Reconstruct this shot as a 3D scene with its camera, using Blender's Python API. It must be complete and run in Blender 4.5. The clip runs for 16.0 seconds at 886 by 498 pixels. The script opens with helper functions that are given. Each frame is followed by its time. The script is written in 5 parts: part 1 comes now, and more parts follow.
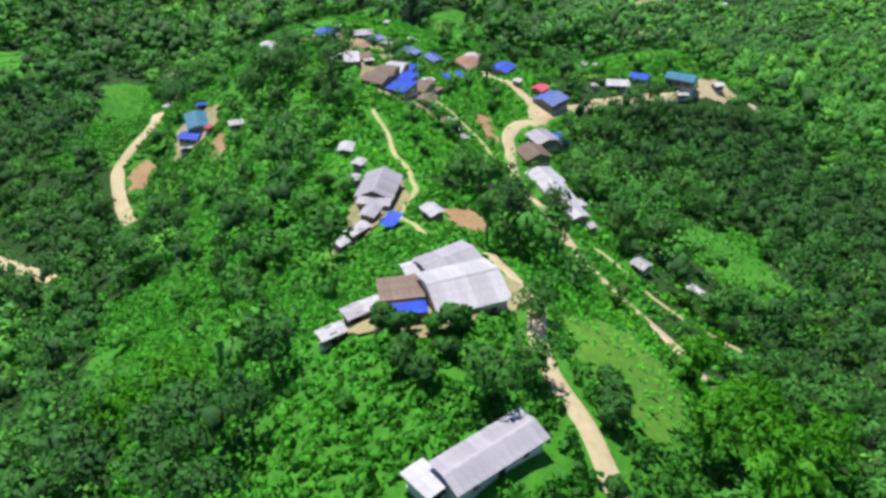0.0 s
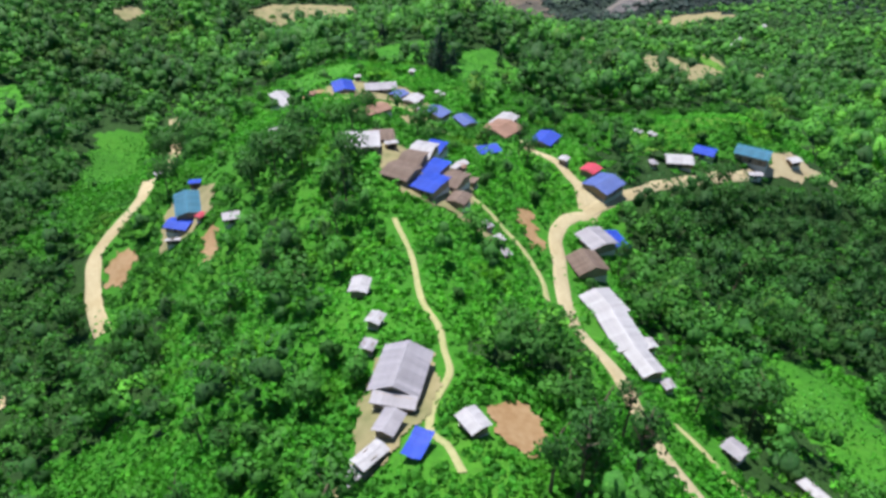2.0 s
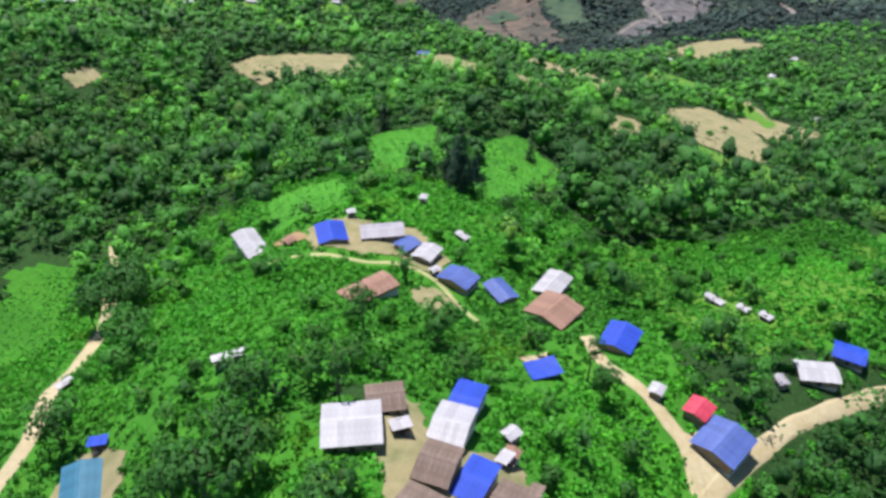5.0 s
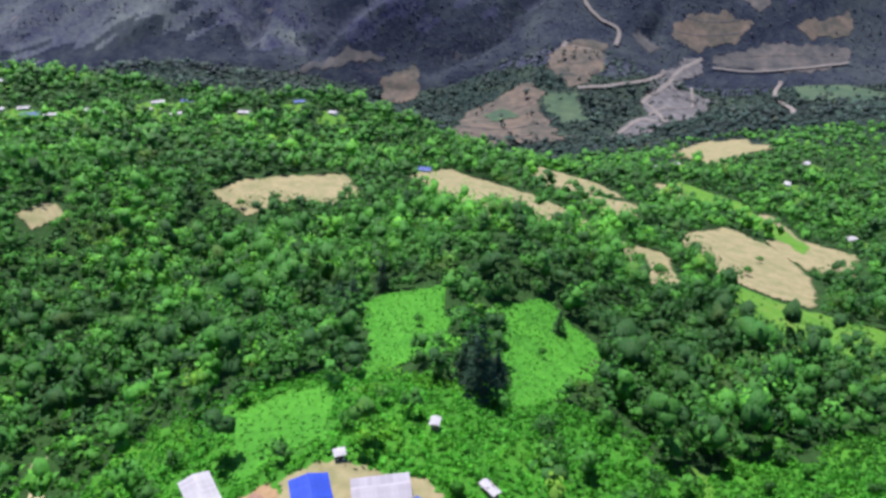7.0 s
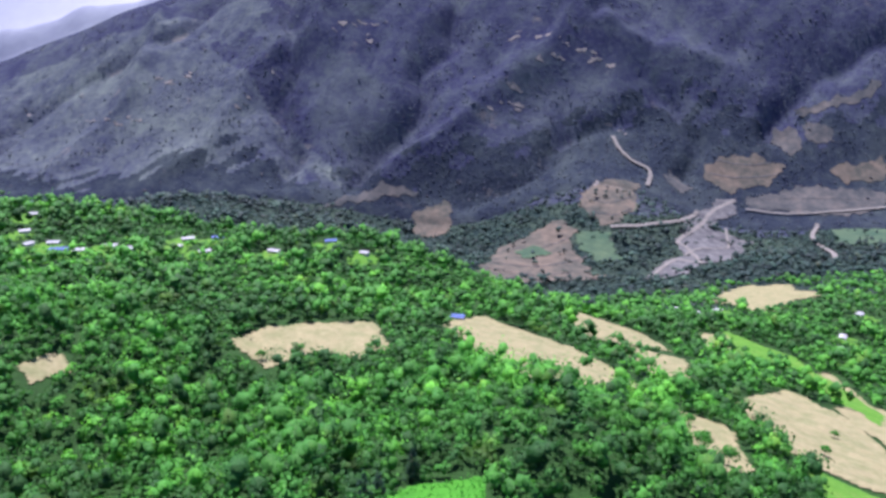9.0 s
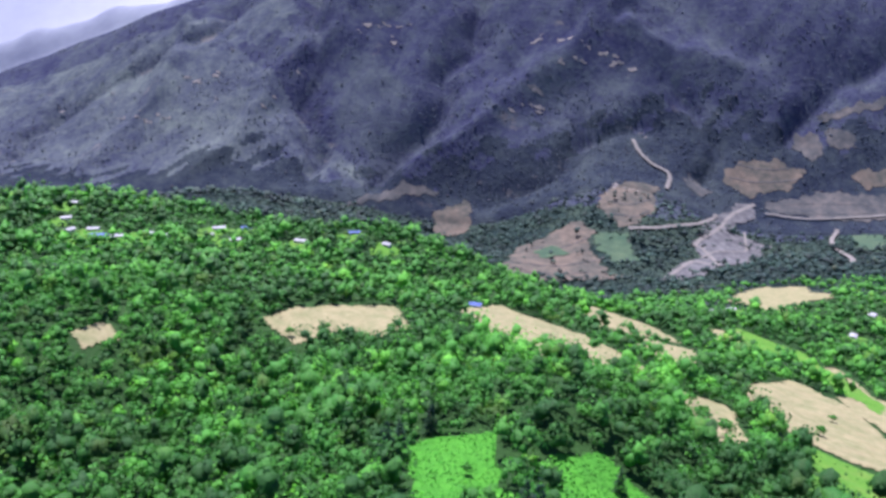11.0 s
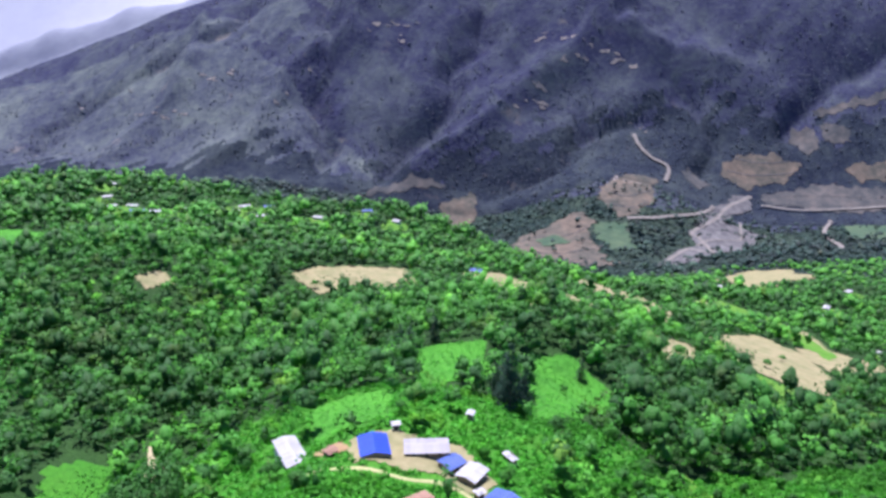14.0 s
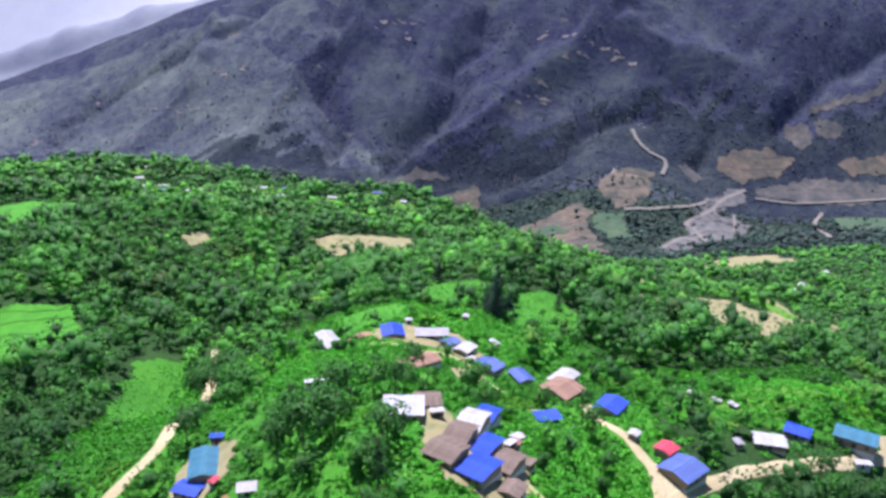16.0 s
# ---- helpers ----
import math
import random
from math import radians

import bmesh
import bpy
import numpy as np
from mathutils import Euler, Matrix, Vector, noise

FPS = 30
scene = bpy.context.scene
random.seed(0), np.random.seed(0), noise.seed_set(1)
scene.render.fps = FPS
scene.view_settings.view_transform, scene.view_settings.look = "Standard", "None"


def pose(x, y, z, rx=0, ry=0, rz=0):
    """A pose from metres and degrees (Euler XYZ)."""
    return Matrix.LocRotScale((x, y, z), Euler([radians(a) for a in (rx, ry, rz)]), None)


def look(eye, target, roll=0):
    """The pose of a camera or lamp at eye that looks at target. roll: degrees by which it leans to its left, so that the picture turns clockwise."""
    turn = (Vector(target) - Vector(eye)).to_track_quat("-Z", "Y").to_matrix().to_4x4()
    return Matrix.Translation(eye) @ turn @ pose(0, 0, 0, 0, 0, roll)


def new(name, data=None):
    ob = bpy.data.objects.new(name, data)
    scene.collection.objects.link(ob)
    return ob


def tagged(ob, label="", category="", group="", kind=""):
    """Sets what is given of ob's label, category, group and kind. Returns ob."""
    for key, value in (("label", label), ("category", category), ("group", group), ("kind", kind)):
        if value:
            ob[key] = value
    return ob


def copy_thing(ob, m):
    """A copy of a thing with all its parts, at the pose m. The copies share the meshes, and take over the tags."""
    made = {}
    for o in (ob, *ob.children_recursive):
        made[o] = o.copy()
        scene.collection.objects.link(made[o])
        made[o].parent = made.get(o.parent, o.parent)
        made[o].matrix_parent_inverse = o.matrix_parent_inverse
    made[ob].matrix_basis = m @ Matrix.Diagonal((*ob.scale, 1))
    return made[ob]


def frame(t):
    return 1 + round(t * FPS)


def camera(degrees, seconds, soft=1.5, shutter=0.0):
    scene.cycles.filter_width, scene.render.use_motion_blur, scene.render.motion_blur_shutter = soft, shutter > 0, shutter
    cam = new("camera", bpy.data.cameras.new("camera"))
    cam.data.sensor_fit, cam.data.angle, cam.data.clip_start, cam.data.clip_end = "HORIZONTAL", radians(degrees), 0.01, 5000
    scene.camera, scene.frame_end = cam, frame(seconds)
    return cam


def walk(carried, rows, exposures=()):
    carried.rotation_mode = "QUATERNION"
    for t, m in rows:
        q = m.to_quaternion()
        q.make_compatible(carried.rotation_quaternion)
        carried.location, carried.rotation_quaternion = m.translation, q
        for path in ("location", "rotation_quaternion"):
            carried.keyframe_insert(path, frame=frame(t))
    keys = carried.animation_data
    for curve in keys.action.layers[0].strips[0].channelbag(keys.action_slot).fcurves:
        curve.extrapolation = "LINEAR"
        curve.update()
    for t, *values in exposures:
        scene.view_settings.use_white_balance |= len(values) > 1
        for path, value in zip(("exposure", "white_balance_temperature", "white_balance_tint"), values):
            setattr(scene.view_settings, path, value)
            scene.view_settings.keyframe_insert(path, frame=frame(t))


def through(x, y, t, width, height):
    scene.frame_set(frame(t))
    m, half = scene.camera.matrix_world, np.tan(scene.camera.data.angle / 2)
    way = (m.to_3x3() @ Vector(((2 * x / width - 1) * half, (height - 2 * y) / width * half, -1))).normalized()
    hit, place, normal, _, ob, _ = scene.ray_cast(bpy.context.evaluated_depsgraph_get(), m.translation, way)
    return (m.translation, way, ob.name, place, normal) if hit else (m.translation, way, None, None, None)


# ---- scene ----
# Plan units: one unit is U metres.
U = 1.25
cam = camera(64.0, 16.0, soft=3.2)
METRES, EYE, TILT, LEAN, TURN = 350.0 * U, 100.0 * U, -36.0, 0.0, 0.0
ROWS = [
    (0.0, 0.0, 0.0, 0.0, 0.0, 0.0, -0.0),
    (0.5, -0.0015, 0.0171, 0.0157, 0.6, -0.1, -0.62),
    (1.0, -0.0044, 0.0392, 0.0354, 0.91, -0.08, -1.08),
    (1.5, -0.0081, 0.0653, 0.0575, 1.13, 0.04, -1.35),
    (2.0, -0.0119, 0.0923, 0.0791, 1.29, 0.12, -1.53),
    (2.5, -0.0161, 0.1221, 0.1025, 1.37, 0.14, -1.66),
    (3.0, -0.0202, 0.1511, 0.1249, 1.42, 0.17, -1.71),
    (3.5, -0.0247, 0.1824, 0.1489, 1.43, 0.16, -1.71),
    (4.0, -0.0288, 0.2127, 0.1723, 1.39, 0.19, -1.67),
    (6.5, -0.0503, 0.3635, 0.2892, 1.04, 4.43, -1.4),
    (7.0, -0.0548, 0.3936, 0.3134, 0.98, 7.16, -1.34),
    (7.5, -0.0595, 0.4246, 0.3379, 0.93, 9.97, -1.27),
    (8.0, -0.0643, 0.4473, 0.3556, 0.97, 12.78, -1.55),
    (8.5, -0.0685, 0.4575, 0.3631, 1.96, 15.83, -2.56),
    (9.0, -0.0696, 0.46, 0.3635, 2.82, 17.44, -3.26),
    (11.5, -0.0606, 0.3878, 0.3054, 4.14, 17.59, -4.79),
    (12.0, -0.0566, 0.3656, 0.2873, 4.29, 17.59, -4.79),
    (12.5, -0.0515, 0.3454, 0.2735, 4.4, 17.59, -4.75),
    (13.0, -0.0483, 0.3255, 0.2578, 4.43, 17.59, -4.78),
    (13.5, -0.0435, 0.3011, 0.2386, 4.52, 17.55, -4.83),
    (14.0, -0.0389, 0.2754, 0.219, 4.58, 17.54, -4.91),
    (14.5, -0.0332, 0.2434, 0.1946, 4.64, 17.55, -5.0),
    (15.0, -0.0279, 0.2088, 0.1674, 4.68, 17.49, -5.12),
    (15.5, -0.0218, 0.1744, 0.1415, 4.8, 17.48, -5.2),
    (16.0, -0.0165, 0.141, 0.1159, 4.85, 17.46, -5.26),
]
walk(cam, [(t, pose(0, 0, EYE, TILT, LEAN, TURN) @ pose(METRES * x, METRES * y, METRES * z, 90 + pitch, roll, yaw)) for t, x, y, z, yaw, pitch, roll in ROWS],
     exposures=[(0.0, 0.71, 6500, 10), (4.0, 0.72, 6450, 11.5), (6.5, 0.74, 6350, 16), (9.0, 1.06, 5850, 25), (12.5, 1.08, 5820, 25), (16.0, 1.04, 6000, 21)])

# ---- light: high noon sun ahead of the flight, blue sky ----
SUN_EL, SUN_AZ = 68.0, -30.0          # azimuth from +y towards +x
world = bpy.data.worlds.new("sky")
scene.world = world
world.use_nodes = True
wt = world.node_tree
sky = wt.nodes.new("ShaderNodeTexSky")
sky.sky_type, sky.sun_disc = "NISHITA", False
sky.sun_elevation, sky.sun_rotation = radians(SUN_EL), radians(SUN_AZ)
sky.air_density, sky.dust_density, sky.altitude = 1.0, 0.2, 1200
sky.ozone_density = 5.0
wt.nodes["Background"].inputs["Strength"].default_value = 0.085
wt.links.new(sky.outputs[0], wt.nodes["Background"].inputs[0])
sun_data = bpy.data.lights.new("sun", "SUN")
sun_data.energy, sun_data.angle, sun_data.color = 5.0, radians(0.5), (1.0, 0.96, 0.9)
sun = new("sun", sun_data)
sun_way = Vector((math.sin(radians(SUN_AZ)) * math.cos(radians(SUN_EL)), math.cos(radians(SUN_AZ)) * math.cos(radians(SUN_EL)), math.sin(radians(SUN_EL))))
sun.matrix_world = look(sun_way * 600, (0, 0, 0))

# ---- materials ----
def material(name, rough=0.9):
    m = bpy.data.materials.new(name)
    m.use_nodes = True
    nt = m.node_tree
    b = nt.nodes["Principled BSDF"]
    b.inputs["Roughness"].default_value = rough
    b.inputs["Specular IOR Level"].default_value = 0.25
    return m, nt, b


def tint(nt, scale, stops, detail=6.0, rough=0.6, space="Object", distortion=0.0):
    """A noise of that scale through a colour ramp."""
    co = nt.nodes.new("ShaderNodeTexCoord")
    n = nt.nodes.new("ShaderNodeTexNoise")
    n.inputs["Scale"].default_value, n.inputs["Detail"].default_value = scale, detail
    n.inputs["Roughness"].default_value, n.inputs["Distortion"].default_value = rough, distortion
    nt.links.new(co.outputs[space], n.inputs["Vector"])
    r = nt.nodes.new("ShaderNodeValToRGB")
    while len(r.color_ramp.elements) < len(stops):
        r.color_ramp.elements.new(0.5)
    for e, (p, c) in zip(r.color_ramp.elements, stops):
        e.position, e.color = p, (*c, 1)
    nt.links.new(n.outputs["Fac"], r.inputs["Fac"])
    return r.outputs["Color"], n.outputs["Fac"]


def blend(nt, kind, fac, a, b):
    m = nt.nodes.new("ShaderNodeMix")
    m.data_type, m.blend_type = "RGBA", kind
    for key, v in ((0, fac), (6, a), (7, b)):
        if isinstance(v, (int, float)):
            m.inputs[key].default_value = v
        elif isinstance(v, tuple):
            m.inputs[key].default_value = (*v, 1)
        else:
            nt.links.new(v, m.inputs[key])
    return m.outputs[2]


def relief(nt, b, height, strength, distance):
    n = nt.nodes.new("ShaderNodeBump")
    n.inputs["Strength"].default_value, n.inputs["Distance"].default_value = strength, distance
    nt.links.new(height, n.inputs["Height"])
    nt.links.new(n.outputs[0], b.inputs["Normal"])


def surface(name, fine, coarse, fs, cs, mix=0.5, rough=0.9, bump=0.3, dist=0.1):
    """Two scales of noise, one over the other, with relief from the finer."""
    m, nt, b = material(name, rough)
    c1, f1 = tint(nt, fs, fine)
    c2, f2 = tint(nt, cs, coarse, 4.0)
    nt.links.new(blend(nt, "MIX", mix, c1, c2), b.inputs["Base Color"])
    relief(nt, b, f1, bump, dist)
    return m


GRASS = surface("grass", [(0.32, (0.020, 0.090, 0.008)), (0.52, (0.034, 0.165, 0.010)), (0.75, (0.062, 0.250, 0.016))],
                [(0.3, (0.016, 0.085, 0.008)), (0.5, (0.034, 0.165, 0.011)), (0.72, (0.074, 0.225, 0.018))], 0.7, 0.03, 0.5, 0.95, 0.9, 0.6)
LAWN = surface("lawn", [(0.3, (0.038, 0.118, 0.010)), (0.55, (0.072, 0.187, 0.018)), (0.75, (0.121, 0.246, 0.032))],
               [(0.3, (0.044, 0.148, 0.012)), (0.55, (0.082, 0.197, 0.020)), (0.72, (0.154, 0.197, 0.045))], 0.6, 0.07, 0.5, 0.95, 0.9, 0.5)
FIELD = surface("crop", [(0.3, (0.022, 0.110, 0.008)), (0.55, (0.042, 0.190, 0.014)), (0.75, (0.070, 0.250, 0.022))],
                [(0.3, (0.026, 0.143, 0.011)), (0.6, (0.059, 0.247, 0.018))], 0.35, 0.06, 0.5, 0.95, 1.0, 0.8)
SOIL = surface("dry_soil", [(0.3, (0.150, 0.136, 0.066)), (0.52, (0.232, 0.202, 0.108)), (0.75, (0.300, 0.268, 0.155))],
               [(0.36, (0.116, 0.140, 0.056)), (0.58, (0.245, 0.212, 0.116))], 0.35, 0.09, 0.5, 0.95, 0.4, 0.2)
DIRT = surface("dirt_road", [(0.3, (0.265, 0.208, 0.119)), (0.5, (0.356, 0.298, 0.185)), (0.72, (0.414, 0.364, 0.240))],
               [(0.3, (0.287, 0.227, 0.119)), (0.6, (0.392, 0.339, 0.217))], 0.9, 0.12, 0.5, 0.95, 0.4, 0.1)
PATH = surface("worn_path", [(0.3, (0.215, 0.230, 0.095)), (0.5, (0.300, 0.300, 0.140)), (0.72, (0.360, 0.345, 0.185))],
               [(0.3, (0.190, 0.230, 0.085)), (0.6, (0.330, 0.310, 0.160))], 0.9, 0.12, 0.5, 0.95, 0.4, 0.1)
CLAY = surface("red_earth", [(0.3, (0.203, 0.112, 0.053)), (0.55, (0.266, 0.170, 0.090)), (0.75, (0.309, 0.223, 0.133))],
               [(0.35, (0.213, 0.128, 0.058)), (0.6, (0.288, 0.203, 0.117))], 0.8, 0.1, 0.5, 0.95, 0.4, 0.1)
STONY = surface("river_stones", [(0.36, (0.036, 0.036, 0.044)), (0.5, (0.088, 0.084, 0.090)), (0.66, (0.190, 0.182, 0.180))],
                [(0.4, (0.057, 0.054, 0.059)), (0.6, (0.119, 0.116, 0.122))], 0.06, 0.012, 0.5, 0.9, 0.6, 2.0)


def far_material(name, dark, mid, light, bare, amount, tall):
    """Distant wooded slopes: tree crowns, stands and scrub at several scales, and bare ground where the noise runs
    high. The broadest tones also stand in for cloud shadow.
    """
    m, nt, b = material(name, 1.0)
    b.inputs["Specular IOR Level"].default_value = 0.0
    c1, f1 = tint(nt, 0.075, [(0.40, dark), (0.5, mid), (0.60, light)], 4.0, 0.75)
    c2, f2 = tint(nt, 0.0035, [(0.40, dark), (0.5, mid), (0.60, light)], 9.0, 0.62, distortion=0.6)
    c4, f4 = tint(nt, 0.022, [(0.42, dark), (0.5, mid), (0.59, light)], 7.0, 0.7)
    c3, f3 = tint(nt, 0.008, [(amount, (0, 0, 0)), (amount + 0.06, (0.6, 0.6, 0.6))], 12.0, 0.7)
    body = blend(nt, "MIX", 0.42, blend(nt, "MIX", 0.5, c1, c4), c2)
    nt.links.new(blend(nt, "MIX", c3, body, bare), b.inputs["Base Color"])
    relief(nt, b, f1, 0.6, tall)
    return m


# Mountain: blue haze and cloud shade are put into the base colours.
MOUNTAIN = far_material("far_slope_hazed", (0.026, 0.027, 0.062), (0.044, 0.049, 0.082), (0.080, 0.094, 0.102), (0.125, 0.112, 0.108), 0.64, 5.0)
# Paler copy for the left slope: sunlight and haze put into the colour.
LIT_SLOPE = far_material("far_slope_lit", (0.038, 0.043, 0.074), (0.070, 0.080, 0.104), (0.122, 0.142, 0.134), (0.180, 0.165, 0.155), 0.61, 5.0)
# Woods at the mountain's foot, with haze blue in the colour too.
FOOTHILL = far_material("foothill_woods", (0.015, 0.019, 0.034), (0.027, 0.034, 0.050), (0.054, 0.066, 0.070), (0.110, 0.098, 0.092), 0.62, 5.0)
# Valley floor: cloud shade and haze are mixed into the ground colours.
VALLEY = far_material("valley_floor_shaded", (0.012, 0.022, 0.026), (0.028, 0.044, 0.040), (0.056, 0.078, 0.056), (0.14, 0.12, 0.10), 0.62, 10.0)
# Sky haze as a land colour, for the rise added behind the crest.
SKY_HAZE = surface("sky_haze_land", [(0.3, (0.30, 0.31, 0.39)), (0.7, (0.36, 0.37, 0.44))], [(0.3, (0.31, 0.32, 0.40)), (0.7, (0.37, 0.38, 0.45))], 0.01, 0.002, 0.5, 1.0, 0.3, 6.0)


# Haze is put into the colour of the spur behind the crest.
HAZED_SPUR = surface("haze_tinted_slope", [(0.3, (0.150, 0.160, 0.220)), (0.7, (0.195, 0.210, 0.265))], [(0.35, (0.140, 0.150, 0.215)), (0.62, (0.215, 0.232, 0.280))], 0.02, 0.004, 0.5, 1.0, 0.4, 6.0)
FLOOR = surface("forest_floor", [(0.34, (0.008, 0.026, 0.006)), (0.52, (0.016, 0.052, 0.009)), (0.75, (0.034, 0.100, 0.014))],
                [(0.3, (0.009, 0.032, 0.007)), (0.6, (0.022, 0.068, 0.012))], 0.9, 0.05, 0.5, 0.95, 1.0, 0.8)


def leaf_material(name, dark, mid, light, through=0.35):
    """Foliage: each tree has a tone of its own, each clump a little of its own."""
    m = bpy.data.materials.new(name)
    m.use_nodes = True
    nt = m.node_tree
    b = nt.nodes["Principled BSDF"]
    b.inputs["Roughness"].default_value, b.inputs["Specular IOR Level"].default_value = 0.6, 0.3
    at = nt.nodes.new("ShaderNodeAttribute")
    at.attribute_name = "tone"
    geo = nt.nodes.new("ShaderNodeNewGeometry")
    mix = nt.nodes.new("ShaderNodeMath")
    mix.operation, mix.inputs[1].default_value = "MULTIPLY_ADD", 0.09
    nt.links.new(geo.outputs["Random Per Island"], mix.inputs[0])
    nt.links.new(at.outputs["Fac"], mix.inputs[2])
    ramp = nt.nodes.new("ShaderNodeValToRGB")
    ramp.color_ramp.elements.new(0.6)
    for e, (p, c) in zip(ramp.color_ramp.elements, ((0.1, dark), (0.6, mid), (1.15 / 1.2, light))):
        e.position, e.color = p, (*c, 1)
    nt.links.new(mix.outputs[0], ramp.inputs[0])
    drift, _ = tint(nt, 0.035, [(0.40, (1.0, 1.0, 1.0)), (0.56, (0.9, 1.0, 1.25)), (0.70, (1.7, 1.0, 0.85))], 5.0)
    leafy, lf = tint(nt, 0.9, [(0.34, (0.66, 0.68, 0.72)), (0.5, (1.0, 1.0, 1.0)), (0.66, (1.28, 1.24, 1.1))], 5.0, 0.7)
    hue = blend(nt, "MULTIPLY", 1.0, blend(nt, "MULTIPLY", 1.0, ramp.outputs[0], drift), leafy)
    relief(nt, b, lf, 0.8, 0.6)
    nt.links.new(hue, b.inputs["Base Color"])
    tr = nt.nodes.new("ShaderNodeBsdfTranslucent")
    nt.links.new(hue, tr.inputs["Color"])
    ms = nt.nodes.new("ShaderNodeMixShader")
    ms.inputs[0].default_value = through
    nt.links.new(b.outputs[0], ms.inputs[1])
    nt.links.new(tr.outputs[0], ms.inputs[2])
    nt.links.new(ms.outputs[0], nt.nodes["Material Output"].inputs["Surface"])
    return m


LEAF = leaf_material("tree_leaves", (0.030, 0.110, 0.020), (0.078, 0.300, 0.034), (0.170, 0.540, 0.046), 0.4)
SHRUB = leaf_material("shrub_leaves", (0.030, 0.160, 0.010), (0.064, 0.345, 0.018), (0.128, 0.540, 0.030), 0.35)
NEEDLE = leaf_material("dark_needles", (0.010, 0.034, 0.018), (0.022, 0.070, 0.030), (0.04, 0.12, 0.045), 0.2)
BAMBOO = leaf_material("bamboo_leaves", (0.044, 0.185, 0.011), (0.093, 0.370, 0.018), (0.175, 0.555, 0.030), 0.45)
# Leaves of the far mountain, blued and flattened to imitate haze.
HAZEWOOD = leaf_material("far_leaves_hazed", (0.042, 0.050, 0.082), (0.068, 0.084, 0.106), (0.105, 0.132, 0.130), 0.45)
# Darker, bluer copy of the tree leaves: painted cloud shade and haze.
SHADED_LEAF = leaf_material("valley_leaves_shaded", (0.015, 0.031, 0.029), (0.033, 0.070, 0.051), (0.068, 0.133, 0.080), 0.3)
BARK = surface("bark", [(0.3, (0.07, 0.05, 0.035)), (0.7, (0.18, 0.14, 0.10))], [(0.3, (0.1, 0.07, 0.05)), (0.7, (0.16, 0.13, 0.1))], 6.0, 0.8, 0.5, 0.95, 0.6, 0.05)


def sheet_metal(name, colour, worn, rough=0.45, metal=0.0, wear=0.45):
    """Roof sheeting: paint or zinc with streaks and patches of wear, every sheet a shade of its own."""
    m, nt, b = material(name, rough)
    b.inputs["Metallic"].default_value = metal
    lo, hi = tuple(c * 0.82 for c in colour), tuple(min(1, c * 1.12) for c in colour)
    c1, f1 = tint(nt, 0.9, [(0.3, lo), (0.7, hi)])
    c2, f2 = tint(nt, 0.5, [(wear, (0, 0, 0)), (wear + 0.25, (0.75, 0.75, 0.75))], 8.0, 0.7)
    info = nt.nodes.new("ShaderNodeObjectInfo")
    mr = nt.nodes.new("ShaderNodeMapRange")
    mr.inputs["To Min"].default_value, mr.inputs["To Max"].default_value = 0.86, 1.08
    nt.links.new(info.outputs["Random"], mr.inputs["Value"])
    base = blend(nt, "MIX", c2, c1, worn)
    nt.links.new(blend(nt, "MULTIPLY", 1.0, base, mr.outputs[0]), b.inputs["Base Color"])
    relief(nt, b, f1, 0.15, 0.05)
    return m


ZINC = sheet_metal("zinc_sheet", (0.294, 0.281, 0.321), (0.227, 0.214, 0.234), 0.5, 0.0, 0.5)
WHITE = sheet_metal("pale_sheet", (0.375, 0.368, 0.401), (0.281, 0.268, 0.275), 0.5, 0.0, 0.52)
BLUE = sheet_metal("blue_sheet", (0.018, 0.056, 0.400), (0.045, 0.098, 0.420), 0.6, 0.0, 0.58)
SLATE = sheet_metal("faded_blue_sheet", (0.068, 0.106, 0.319), (0.122, 0.167, 0.350), 0.45, 0.0, 0.5)
TEAL = sheet_metal("teal_sheet", (0.038, 0.144, 0.228), (0.084, 0.190, 0.274), 0.45, 0.0, 0.5)
RED = sheet_metal("red_sheet", (0.418, 0.038, 0.076), (0.395, 0.129, 0.152), 0.5, 0.0, 0.55)
RUST = sheet_metal("rusted_sheet", (0.277, 0.168, 0.129), (0.198, 0.109, 0.079), 0.85, 0.0, 0.42)
BROWN = sheet_metal("weathered_brown_sheet", (0.152, 0.110, 0.091), (0.205, 0.160, 0.141), 0.85, 0.0, 0.45)
PLANK = surface("wall_boards", [(0.3, (0.20, 0.14, 0.09)), (0.6, (0.32, 0.24, 0.16)), (0.75, (0.42, 0.33, 0.24))], [(0.3, (0.22, 0.15, 0.1)), (0.7, (0.36, 0.28, 0.2))], 3.0, 0.5, 0.5, 0.9, 0.4, 0.03)
PLASTER = surface("pale_plaster", [(0.3, (0.55, 0.50, 0.45)), (0.7, (0.72, 0.68, 0.62))], [(0.3, (0.5, 0.45, 0.38)), (0.7, (0.7, 0.66, 0.6))], 2.0, 0.4, 0.5, 0.9, 0.2, 0.02)
DARK = surface("dark_opening", [(0.3, (0.03, 0.028, 0.025)), (0.7, (0.06, 0.05, 0.045))], [(0.3, (0.03, 0.03, 0.03)), (0.7, (0.05, 0.05, 0.05))], 2.0, 0.4, 0.5, 0.7, 0.2, 0.02)

